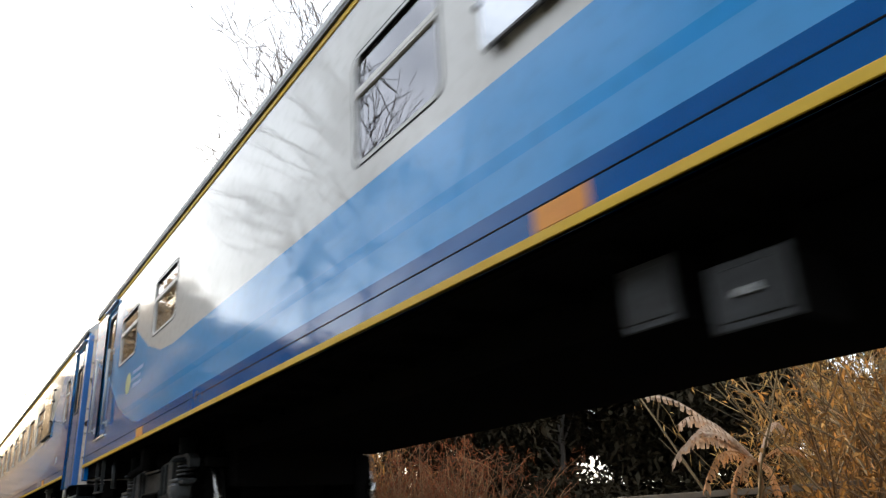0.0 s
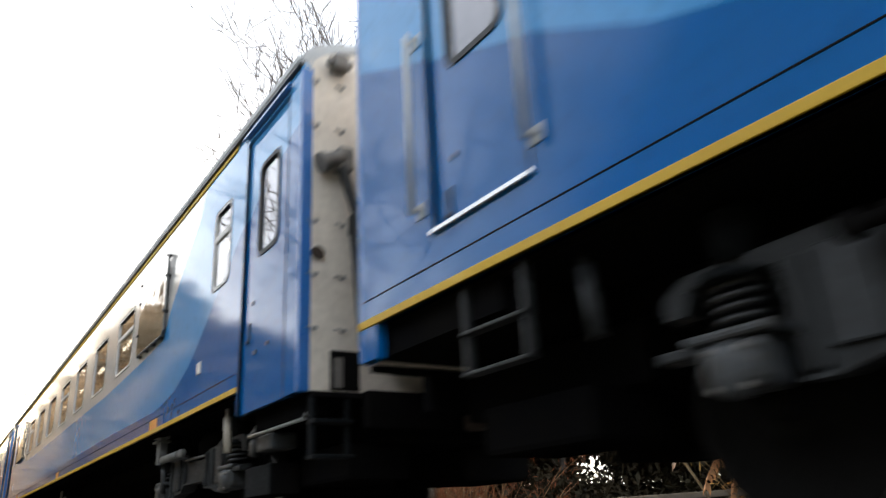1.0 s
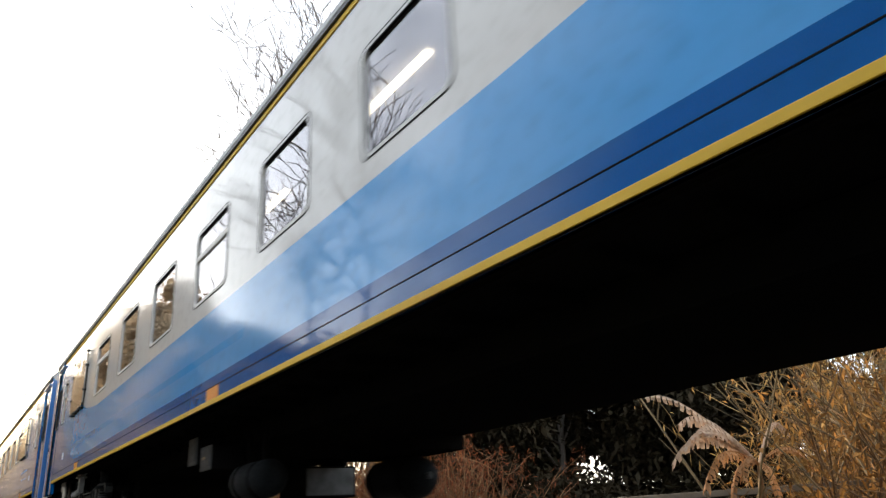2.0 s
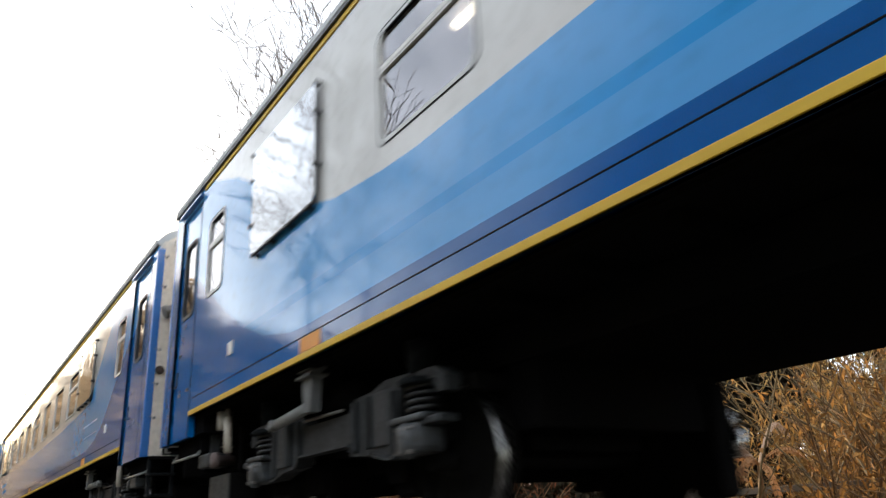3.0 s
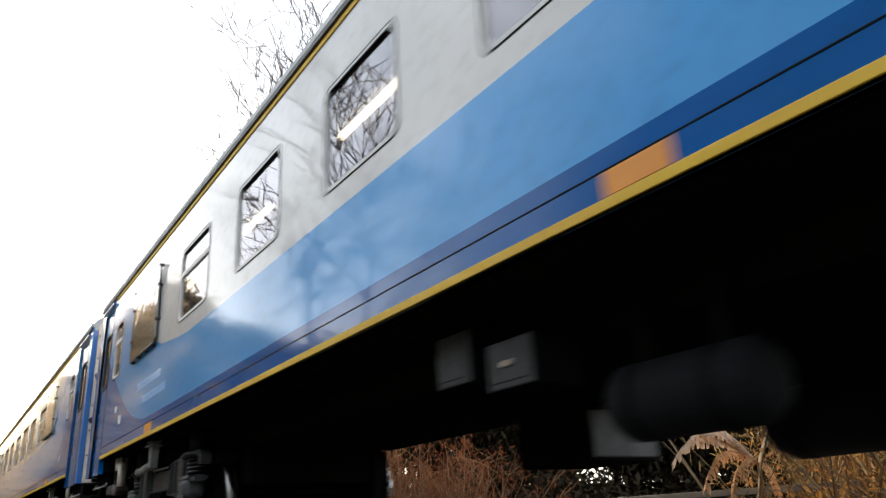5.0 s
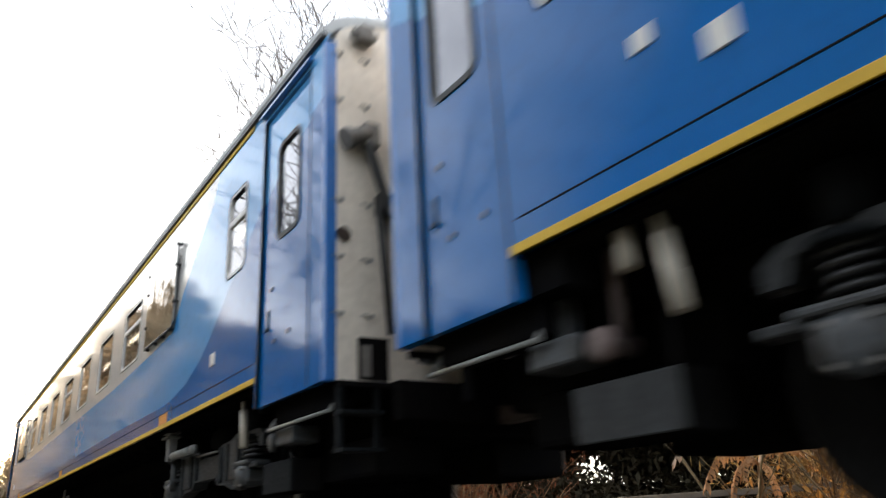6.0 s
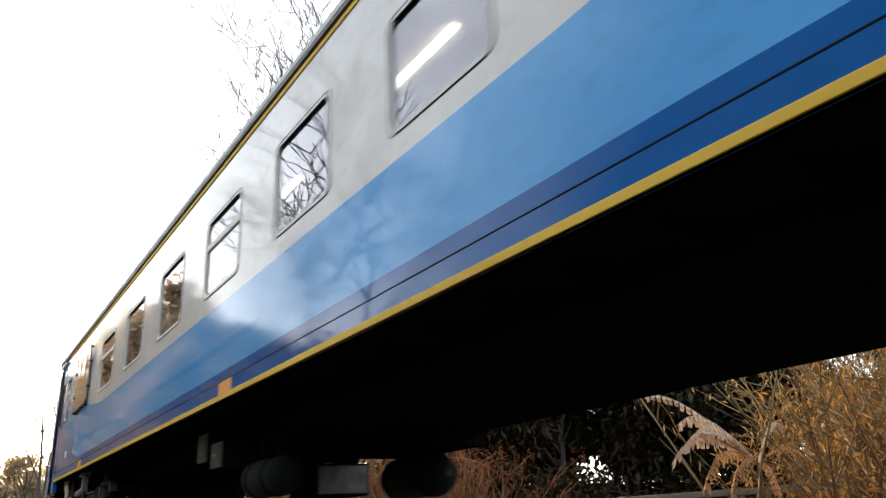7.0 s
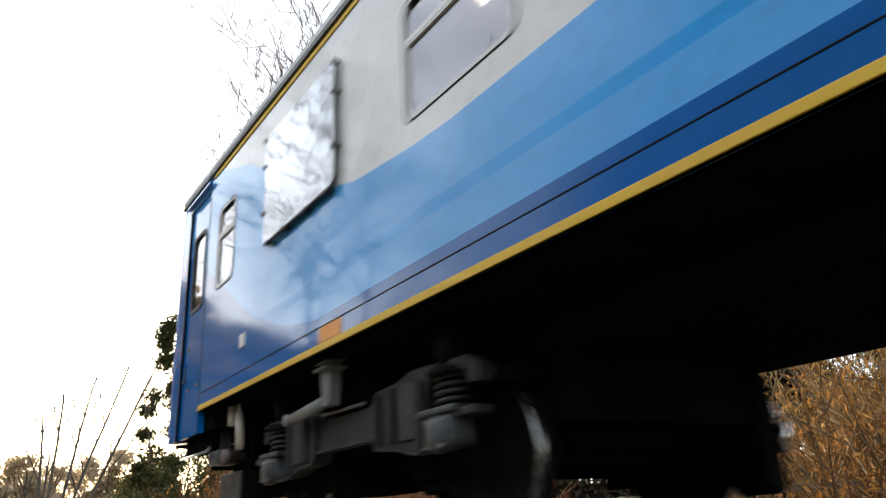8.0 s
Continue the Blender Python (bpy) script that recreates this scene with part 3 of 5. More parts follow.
def end_wall(coach, u, face):
    """A cream coach end with bolts, the gangway and cables. face: -1 for the front, +1 for the rear."""
    bm = bmesh.new()
    sheet_pts = []
    n = 12
    for k in range(n + 1):
        a = math.pi * k / n
        sheet_pts.append((1.535 * math.cos(a), 3.98 + 0.40 * math.sin(a)))
    out = [(-1.535, 1.09), (1.535, 1.09)] + sheet_pts
    front, back = [bm.verts.new((x, u, z)) for x, z in out], [bm.verts.new((x, u - face * 0.06, z)) for x, z in out]
    bm.faces.new(front)
    bm.faces.new(back[::-1])
    for k in range(len(out)):
        j = (k + 1) % len(out)
        bm.faces.new((front[k], back[k], back[j], front[j]))
    bmesh.ops.recalc_face_normals(bm, faces=bm.faces)
    w = part("end_wall", bm, M_CREAM, coach, "cream painted coach end with dirt streaks")
    for z in (1.58, 2.03, 2.50, 3.41, 3.86):
        for x in (-1.42, -1.17):
            bm = bmesh.new()
            rod(bm, (x, u + face * 0.03, z), (x, u, z), 0.018, seg=8)
            box(bm, x - 0.07, x - 0.02, u + min(0, face * 0.012), u + max(0, face * 0.012), z + 0.008, z + 0.018)
            part("end_bolt", bm, M_PALE, w, "small bolt and bracket")
    bm = bmesh.new()
    lathe(bm, (-1.40, u + face * 0.010, 2.22), "y", [(-0.012, 0.06), (0.012, 0.055), (0.014, 0.042), (-0.004, 0.040)], 18)
    part("end_socket", bm, M_RUST, w, "dark round socket")
    bm = bmesh.new()
    box(bm, -1.26, -1.12, u + min(0, face * 0.14), u + max(0, face * 0.14), 2.98, 3.20, 0.02)
    rod(bm, (-1.38, u + face * 0.09, 3.03), (-1.22, u + face * 0.09, 3.10), 0.075, seg=14)
    rod(bm, (-1.42, u + face * 0.09, 3.01), (-1.37, u + face * 0.09, 3.035), 0.09, seg=14)
    jumper = part("jumper_plug", bm, M_PLUG, w, "grey cast jumper plug")
    bm = bmesh.new()
    pts = [Vector((-1.22 + 0.035 * k, u + face * (0.10 + 0.012 * k), 3.02 - 0.72 * math.sin(math.pi * k / 16))) for k in range(15)]
    sweep(bm, pts, 0.042)
    part("jumper_cable", bm, M_RUBBER, w, "hanging black jumper cable")
    bm = bmesh.new()
    rod(bm, (-1.10, u + face * 0.06, 2.45), (-1.02, u + face * 0.06, 1.45), 0.03, seg=10)
    box(bm, -1.12, -0.96, u + min(0, face * 0.1), u + max(0, face * 0.1), 2.42, 2.60, 0.015)
    part("brake_hose", bm, M_RUBBER, w, "black hose and box")
    # gangway: folded rubber bellows round the doorway
    bm = bmesh.new()
    last = None
    for k in range(11):
        g = 0.0 if k % 2 == 0 else 0.09
        outline = [(-0.70 - g, 1.25), (0.70 + g, 1.25), (0.70 + g, 3.35), (0.5 + g, 3.48 + g), (-0.5 - g, 3.48 + g), (-0.70 - g, 3.35)]
        ring = [bm.verts.new((x, u + face * (0.01 + 0.046 * k), z)) for x, z in outline]
        if last:
            for j in range(6):
                bm.faces.new((last[j], last[(j + 1) % 6], ring[(j + 1) % 6], ring[j]))
        last = ring
    part("gangway", bm, M_RUBBER, w, "black rubber gangway bellows")
    bm = bmesh.new()
    box(bm, -1.45, -0.70, min(u - face * 0.02, u + face * 0.04), max(u - face * 0.02, u + face * 0.04), 1.04, 1.085, 0.006)
    part("step_board", bm, M_BLACK, w, "black step board")
    if face < 0:
        bm = bmesh.new()
        for x in (-1.43, -1.13):
            box(bm, x - 0.02, x + 0.02, u - 0.02, u + 0.02, 0.58, 1.06)
        for z in (0.58, 0.84):
            box(bm, -1.45, -1.11, u - 0.09, u + 0.05, z, z + 0.03, 0.005)
        part("end_ladder", bm, M_TANK, w, "dark corner ladder")
    bm = bmesh.new()
    box(bm, -1.30, -1.16, min(u + face * 0.01, u + face * 0.16), max(u + face * 0.01, u + face * 0.16), 3.98, 4.14, 0.03)
    rod(bm, (-1.34, u + face * 0.08, 4.06), (-1.12, u + face * 0.08, 4.08), 0.045, seg=12)
    part("tail_lamp_housing", bm, M_PLUG, w, "grey cast housing high on the coach end")
    bm = bmesh.new()
    box(bm, -1.0, 1.0, min(u, u + face * 0.12), max(u, u + face * 0.12), 0.80, 1.10, 0.02)
    part("buffer_beam", bm, M_BLACK, w, "black end beam")
    bm = bmesh.new()
    box(bm, -1.28, -1.02, min(u, u + face * 0.008), max(u, u + face * 0.008), 1.10, 1.42, 0.003)
    part("step_recess", bm, M_BLACK, w, "dark recess over the corner step")
    bm = bmesh.new()
    box(bm, -1.25, -1.17, min(u, u + face * 0.014), max(u, u + face * 0.014), 1.12, 1.36, 0.003)
    part("recess_plate", bm, M_PLUG, w, "grey plate in the recess")
    bm = bmesh.new()
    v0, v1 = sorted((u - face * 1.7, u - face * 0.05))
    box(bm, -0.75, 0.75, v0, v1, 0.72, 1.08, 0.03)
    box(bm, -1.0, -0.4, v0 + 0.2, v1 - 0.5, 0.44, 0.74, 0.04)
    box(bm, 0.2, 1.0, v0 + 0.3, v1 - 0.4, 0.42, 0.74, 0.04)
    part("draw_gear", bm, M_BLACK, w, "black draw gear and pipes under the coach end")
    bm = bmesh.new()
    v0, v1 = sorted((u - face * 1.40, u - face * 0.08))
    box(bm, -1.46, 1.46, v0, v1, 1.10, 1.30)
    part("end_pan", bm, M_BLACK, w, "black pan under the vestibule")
    bm = bmesh.new()
    box(bm, -0.10, 0.10, min(u, u + face * 0.50), max(u, u + face * 0.50), 0.80, 1.02, 0.03)
    part("coupler", bm, M_RUST, w, "heavy rusty coupler")


def coach(kind, paint):
    """One vehicle; its front end is at local u = 0, u grows towards its rear."""
    root = new("railway_coach")
    van = kind == "van"
    if van:
        wins = [(9.4, 10.55, 2.53, 3.43, 1), (13.75, 14.90, 2.53, 3.45, 1), (19.80, 20.95, 2.66, 3.43, 1), (21.98, 23.13, 2.66, 3.42, 1)]
        doors = [(23.73, 24.60, 1.69, 3.85, 23.89, 24.40, 2.70, 3.72)]
        skirts = [(25.32, LENGTH)]
        panels = [(11.85, 13.28)]
    else:
        wins = [(6.36 + 2.095 * k, 7.50 + 2.095 * k, WIN_Z0, WIN_Z1, 1 if k % 3 == 0 else 0) for k in range(7)]
        wins += [(1.84, 2.38, WIN_Z0, WIN_Z1, 1), (23.50, 24.03, WIN_Z0, WIN_Z1, 1)]
        doors = [(0.30, 1.38, 1.08, 3.86, 0.58, 1.04, 2.53, 3.44), (24.42, 25.22, 1.08, 3.86, 24.62, 25.06, 2.53, 3.44)]
        skirts = [(0.0, 1.42), (24.40, LENGTH)]
        panels = [(4.30, 5.76), (21.06, 22.52)]
    holes = [(w[0], w[1], w[2], w[3]) for w in wins] + [d[:4] for d in doors]
    for s in (-1, 1):
        cu = [0.0, LENGTH] + [v for h in holes for v in h[:2]] + [v for k in skirts for v in k]
        cz = [1.08, FLOOR, EAVE] + [v for h in holes for v in h[2:]]
        bm = bmesh.new()
        sheet(bm, s * HALF, s * (HALF - 0.07), cu, cz, lambda u, z: not any(a < u < c and e < z < f for a, c, e, f in holes) and (z > FLOOR or any(a < u < c for a, c in skirts)))
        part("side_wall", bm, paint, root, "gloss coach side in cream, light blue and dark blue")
        for w in wins:
            window_parts(root, *w, s)
        for d in doors:
            door_part(root, *d, paint, s)
        # yellow sill strip, groove and eaves trim
        y0 = 1.42 if not van else 0.0
        y1 = 24.40 if not van else LENGTH
        bm = bmesh.new()
        box(bm, min(s * (HALF - 0.03), s * (HALF + 0.010)), max(s * (HALF - 0.03), s * (HALF + 0.010)), y0, y1, 1.300, 1.353, 0.004)
        part("sill_strip", bm, M_YELLOW, root, "yellow painted sill strip")
        bm = bmesh.new()
        box(bm, min(s * HALF, s * (HALF + 0.003)), max(s * HALF, s * (HALF + 0.003)), y0 + 0.05, y1 - 0.05, 1.477, 1.485)
        part("panel_joint", bm, M_GASKET, root, "dark horizontal panel joint")
        bm = bmesh.new()
        box(bm, min(s * (HALF - 0.02), s * (HALF + 0.012)), max(s * (HALF - 0.02), s * (HALF + 0.012)), y0 + 0.3, y1 - 0.1, 3.945, 3.998, 0.004)
        part("eaves_strip", bm, M_YELLOW, root, "yellow painted eaves strip")
        bm = bmesh.new()
        box(bm, min(s * (HALF - 0.03), s * (HALF + 0.035)), max(s * (HALF - 0.03), s * (HALF + 0.035)), 0.0, LENGTH, 4.002, 4.050, 0.008)
        part("gutter", bm, M_GUTTER, root, "dark rain gutter under the roof edge")
        bm = bmesh.new()
        box(bm, min(s * (HALF - 0.05), s * (HALF + 0.036)), max(s * (HALF - 0.05), s * (HALF + 0.036)), 0.02, LENGTH - 0.02, 4.051, 4.12, 0.008)
        part("roof_edge", bm, M_ROOF, root, "pale grey rolled roof edge")
        for d in doors:
            bm = bmesh.new()
            box(bm, min(s * (HALF - 0.02), s * (HALF + 0.05)), max(s * (HALF - 0.02), s * (HALF + 0.05)), d[0] - 0.05, d[1] + 0.05, 3.90, 3.935, 0.006)
            part("drip_rail", bm, M_BLUE, root, "blue drip rail over the door")
            bm = bmesh.new()
            for uu in (d[0] - 0.012, d[1]):
                box(bm, min(s * (HALF - 0.05), s * (HALF + 0.004)), max(s * (HALF - 0.05), s * (HALF + 0.004)), uu, uu + 0.012, d[2], d[3])
            part("door_seal", bm, M_RUBBER, root, "black door seal")
        if s < 0:
            for p in panels:
                mirror_panel(root, *p, 2.52, 3.60)
    # corner posts
    for uu in (0.0, LENGTH - 0.05):
        bm = bmesh.new()
        box(bm, -HALF - 0.004, -HALF + 0.10, uu - 0.004, uu + 0.054, 1.08, 3.98, 0.012)
        part("corner_post", bm, M_BLUE, root, "bright blue corner post")
    # roof, ceiling, floor, underframe
    bm = bmesh.new()
    n = 16
    rows = []
    for uu in (0.0, LENGTH):
        outer, inner = [], []
        for k in range(n + 1):
            a = math.pi * k / n
            c, sn = math.cos(a), math.sin(a)
            px = math.copysign(abs(c) ** 0.75, c)
            outer.append(bm.verts.new((-(HALF + 0.01) * px, uu, 4.04 + 0.42 * sn ** 0.9)))
            inner.append(bm.verts.new((-(HALF - 0.08) * px, uu, 3.98 + 0.40 * sn ** 0.9)))
        rows.append((outer, inner))
    for k in range(n):
        (o0, i0), (o1, i1) = rows
        for q in ((o0[k], o0[k + 1], o1[k + 1], o1[k]), (i0[k], i1[k], i1[k + 1], i0[k + 1])):
            bm.faces.new(q).smooth = True
    for o, i in rows:
        for k in range(n):
            bm.faces.new((o[k], i[k], i[k + 1], o[k + 1]))
    for k in (0, n):
        (o0, i0), (o1, i1) = rows
        bm.faces.new((o0[k], o1[k], i1[k], i0[k]))
    bmesh.ops.recalc_face_normals(bm, faces=bm.faces)
    part("roof", bm, M_ROOF, root, "light grey curved roof")
    bm = bmesh.new()
    box(bm, -HALF + 0.08, HALF - 0.08, 0.08, LENGTH - 0.08, 3.78, 3.82)
    part("inner_ceiling", bm, M_INSIDE, root, "pale ceiling lining")
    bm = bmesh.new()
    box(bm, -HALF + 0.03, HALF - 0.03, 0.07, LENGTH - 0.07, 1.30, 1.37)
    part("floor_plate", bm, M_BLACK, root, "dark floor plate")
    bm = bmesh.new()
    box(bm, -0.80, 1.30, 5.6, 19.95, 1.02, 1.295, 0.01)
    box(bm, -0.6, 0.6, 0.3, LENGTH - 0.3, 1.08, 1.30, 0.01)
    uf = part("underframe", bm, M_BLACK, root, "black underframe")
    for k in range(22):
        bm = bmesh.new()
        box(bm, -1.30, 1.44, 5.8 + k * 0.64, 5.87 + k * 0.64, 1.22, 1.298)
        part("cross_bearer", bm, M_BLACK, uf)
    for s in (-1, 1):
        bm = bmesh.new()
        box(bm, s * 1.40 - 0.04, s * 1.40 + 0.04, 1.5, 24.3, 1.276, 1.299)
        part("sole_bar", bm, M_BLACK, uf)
    for k in (0, 1, 2, 6, 7) if van else range(8):
        bm = bmesh.new()
        uu = 0.57 + k * 3.06
        rod(bm, (-0.86, uu, 3.725), (-0.86, uu + 1.08, 3.725), 0.013, seg=8)
        box(bm, -0.90, -0.82, uu - 0.03, uu + 1.11, 3.755, 3.782)
        part("tube_light", bm, M_TUBE, root, "lit fluorescent ceiling tube")
    # orange markers
    for uu in (4.38, 12.68, 21.02):
        bm = bmesh.new()
        box(bm, -HALF - 0.004, -HALF + 0.01, uu, uu + 0.37, 1.358, 1.474, 0.002)
        part("reflector", bm, M_ORANGE, root, "orange reflective marker")
    end_wall(root, 0.0, -1)
    end_wall(root, LENGTH, 1)
    bogie(root, AXLES[0], AXLES[1], True, not van)
    bogie(root, AXLES[2], AXLES[3], False, not van)
    sets = [wheelset(root, u) for u in AXLES]
    # equipment under the floor
    gear = [(12.60, 12.92, 0.86, 1.18), (12.06, 12.44, 0.75, 1.05)] if van else [(14.62, 14.98, 0.87, 1.2), (14.05, 14.45, 0.77, 1.05)]
    for a, c, e, f in gear:
        bm = bmesh.new()
        box(bm, -1.16, -0.80, a, c, e, f, 0.015)
        g = part("equipment_box", bm, M_BLACK, root, "black underfloor equipment box with a grey cover")
        bm = bmesh.new()
        box(bm, -1.172, -1.155, a + 0.004, c - 0.004, e + 0.004, f - 0.004, 0.008)
        box(bm, -1.180, -1.168, a + 0.04, c - 0.04, e + 0.04, f - 0.04, 0.006)
        part("box_cover", bm, M_HORN, g, "grey pressed cover")
        for uu in (a + 0.03, c - 0.06):
            bm = bmesh.new()
            box(bm, -1.0, -0.96, uu, uu + 0.03, f - 0.02, 1.30)
            part("hanger", bm, M_BLACK, g, "black hanger strap")
        if e > 0.8:
            continue
        bm = bmesh.new()
        box(bm, -1.196, -1.176, (a + c) / 2 - 0.05, (a + c) / 2 + 0.05, (e + f) / 2 - 0.018, (e + f) / 2 + 0.018, 0.003)
        part("box_latch", bm, M_STEEL, g, "bright latch")
    if not van:
        bm = bmesh.new()
        lathe(bm, (-0.90, 13.27, 0.60), "y", [(-0.44, 0.08), (-0.41, 0.15), (-0.35, 0.19), (0.35, 0.19), (0.41, 0.15), (0.44, 0.08)], 24)
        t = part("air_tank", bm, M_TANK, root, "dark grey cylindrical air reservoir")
        for uu in (13.05, 13.50):
            bm = bmesh.new()
            lathe(bm, (-0.90, uu, 0.60), "y", [(-0.02, 0.197), (0.02, 0.197)], 24)
            box(bm, -0.93, -0.87, uu - 0.02, uu + 0.02, 0.78, 1.1)
            part("tank_strap", bm, M_BLACK, t, "black strap")
        # the reservoir and the battery case hung on the far side
        bm = bmesh.new()
        lathe(bm, (0.98, 13.50, 0.60), "y", [(-0.65, 0.04), (-0.62, 0.12), (-0.56, 0.19), (-0.46, 0.235), (0.46, 0.235), (0.56, 0.19), (0.62, 0.12), (0.65, 0.04)], 28)
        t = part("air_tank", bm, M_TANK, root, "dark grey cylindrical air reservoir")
        bm = bmesh.new()
        box(bm, 0.55, 1.30, 12.55, 14.15, 0.86, 1.04, 0.01)
        part("tank_tray", bm, M_BLACK, t, "black hanging tray")
        bm = bmesh.new()
        lathe(bm, (0.98, 12.84, 0.60), "y", [(-0.02, 0.03), (0.02, 0.045)], 12)
        part("drain_boss", bm, M_IRON, t, "grey threaded boss")
        for uu in (13.15, 13.85):
            bm = bmesh.new()
            lathe(bm, (0.98, uu, 0.60), "y", [(-0.02, 0.242), (0.02, 0.242)], 28)
            box(bm, 0.95, 1.01, uu - 0.02, uu + 0.02, 0.8, 1.1)
            part("tank_strap", bm, M_BLACK, t, "black strap")
        bm = bmesh.new()
        box(bm, 0.57, 1.38, 15.45, 16.35, 0.49, 0.92, 0.015)
        box(bm, 0.62, 0.68, 15.5, 16.3, 0.9, 1.06)
        box(bm, 1.20, 1.26, 15.5, 16.3, 0.9, 1.06)
        t = part("battery_case", bm, M_BLACK, root, "black case hung under the floor")
        bm = bmesh.new()
        box(bm, 0.60, 1.35, 15.435, 15.46, 0.52, 0.89, 0.01)
        part("case_cover", bm, M_COVER, t, "scuffed pale grey end cover")
        for a, c, face in ((1.19, 1.83, 1), (23.72, 24.36, -1)):
            bm = bmesh.new()
            box(bm, -1.28, -1.0, a, c, 0.39, 0.66, 0.015)
            eb = part("end_box", bm, M_BLACK, root, "dark box slung under the coach end")
            bm = bmesh.new()
            box(bm, -1.292, -1.275, a + 0.005, c - 0.005, 0.395, 0.655, 0.008)
            part("box_front", bm, M_IRON if face < 0 else M_TANK, eb, "grey front plate")
            for uu in (a + 0.1, c - 0.14):
                bm = bmesh.new()
                box(bm, -1.16, -1.13, uu, uu + 0.04, 0.58, 1.12)
                part("box_strap", bm, M_BLACK, eb, "black strap")
        for m in (0.0, 1.0):
            def along(v):
                return v if m else LENGTH - v
            bm = bmesh.new()
            rod(bm, (-1.36, along(23.86), 1.28), (-1.36, along(23.85), 1.09), 0.040, seg=12)
            part("hanger_pin", bm, M_DAMPER if m else M_BLACK, root, "short steel hanger")
            bm = bmesh.new()
            lathe(bm, (-1.34, along(24.08), 0.81), "x", [(-0.03, 0.03), (-0.03, 0.075), (0.03, 0.085), (0.05, 0.05), (0.2, 0.05)], 18)
            rod(bm, (-1.2, along(24.08), 0.81), (-1.2, along(24.08), 1.3), 0.03, seg=8)
            part("pipe_flange", bm, M_FLANGE if m else M_IRON, root, "round pipe flange")
            bm = bmesh.new()
            e0, e1 = sorted((along(24.20), along(24.56)))
            box(bm, -1.37, -1.12, e0, e1, 0.76, 0.90, 0.02)
            box(bm, -1.30, -1.20, (e0 + e1) / 2 - 0.04, (e0 + e1) / 2 + 0.04, 0.88, 1.3, 0.01)
            part("valve_block", bm, M_PALE_IRON, root, "blue-grey valve block on a bracket")
        for a, c in ((0.15, 1.40), (24.40, 25.40)):
            bm = bmesh.new()
            rod(bm, (-1.42, a, 0.90), (-1.42, c, 0.90), 0.016, seg=8)
            for uu in (a + 0.03, c - 0.03):
                rod(bm, (-1.42, uu, 0.90), (-1.25, uu, 1.15), 0.016, seg=8)
            part("pull_rod", bm, M_PALE, root, "bare steel rod under the door")
            bm = bmesh.new()
            box(bm, -1.40, -1.2, a, c - 0.1, 0.93, 1.10, 0.01)
            part("step_box", bm, M_BLACK, root, "black folded door step")
        # small plates by the ends
        for a in (2.62, 23.02):
            bm = bmesh.new()
            box(bm, -HALF - 0.012, -HALF + 0.01, a, a + 0.13, 1.70, 1.83, 0.004)
            part("number_plate_box", bm, M_PLATE, root, "small white plate")
    else:
        for uu, z0, z1 in ((24.72, 1.82, 3.08), (23.66, 1.82, 3.06)):
            bm = bmesh.new()
            x = -HALF - 0.075
            rod(bm, (x, uu, z0), (x, uu, z1), 0.021, seg=12)
            for z in (z0 + 0.03, z1 - 0.03):
                rod(bm, (x, uu, z), (-HALF + 0.005, uu, z), 0.018, seg=10)
                box(bm, -HALF - 0.012, -HALF + 0.004, uu - 0.045, uu + 0.045, z - 0.05, z + 0.05, 0.006)
            part("handrail", bm, M_RAIL, root, "pale steel handrail beside the door")
        bm = bmesh.new()
        box(bm, -HALF - 0.025, -HALF + 0.01, 23.71, 24.62, 1.655, 1.688, 0.006)
        part("door_sill", bm, M_STEEL, root, "bright steel door sill")
        bm = bmesh.new()
        for uu in (23.92, 24.42):
            box(bm, -1.50, -1.45, uu, uu + 0.03, 0.80, 1.30)
        for z in (0.80, 1.02):
            box(bm, -1.52, -1.44, 23.92, 24.45, z, z + 0.022, 0.006)
        part("boarding_step", bm, M_IRON, root, "grey steel boarding ladder")
        bm = bmesh.new()
        lathe(bm, (-HALF - 0.002, 22.25, 2.24), "x", [(-0.002, 0.155), (0.004, 0.155)], 28)
        part("emblem", bm, M_SUNMARK, root, "round yellow emblem, muted as under a cloud reflection")
        bm = bmesh.new()
        for k, (a, c) in enumerate(((21.32, 22.0), (21.45, 22.02), (21.38, 21.9))):
            box(bm, -HALF - 0.003, -HALF + 0.003, a, c, 2.32 - k * 0.10, 2.37 - k * 0.10)
        part("lettering", bm, M_LETTER_DARK, root, "faint lines of blue lettering")
    if kind == "lettered":
        bm = bmesh.new()
        box(bm, -HALF - 0.012, -HALF + 0.01, 23.39, 23.49, 1.91, 2.01, 0.004)
        part("number_plate_box", bm, M_PLATE, root, "small white plate")
        for a, c, z, h in ((20.75, 22.05, 2.06, 0.10), (20.45, 21.68, 1.84, 0.10), (3.55, 4.9, 2.04, 0.03), (3.5, 4.85, 1.83, 0.012)):
            bm = bmesh.new()
            k, w = a, 0.09
            while k < c:
                box(bm, -HALF - 0.003, -HALF + 0.003, k, min(c, k + (w if h > 0.05 else 2)), z - h / 2, z + h / 2)
                k += 0.115 if h > 0.05 else 2
            part("lettering", bm, M_LETTER, root, "line of pale lettering")
    return root, sets


SPEED_ROWS = [k * 0.5 for k in range(17)]


def travelled(t):
    lag = float(np.interp(t, (5.0, 5.5, 6.0, 6.5, 7.0, 7.5, 8.0), (0.0, 0.02, 0.06, 0.14, 0.215, 0.28, 0.33)))
    return 2.211 * (4.8595 * t + 0.00329 * (t - 4) ** 2) - lag


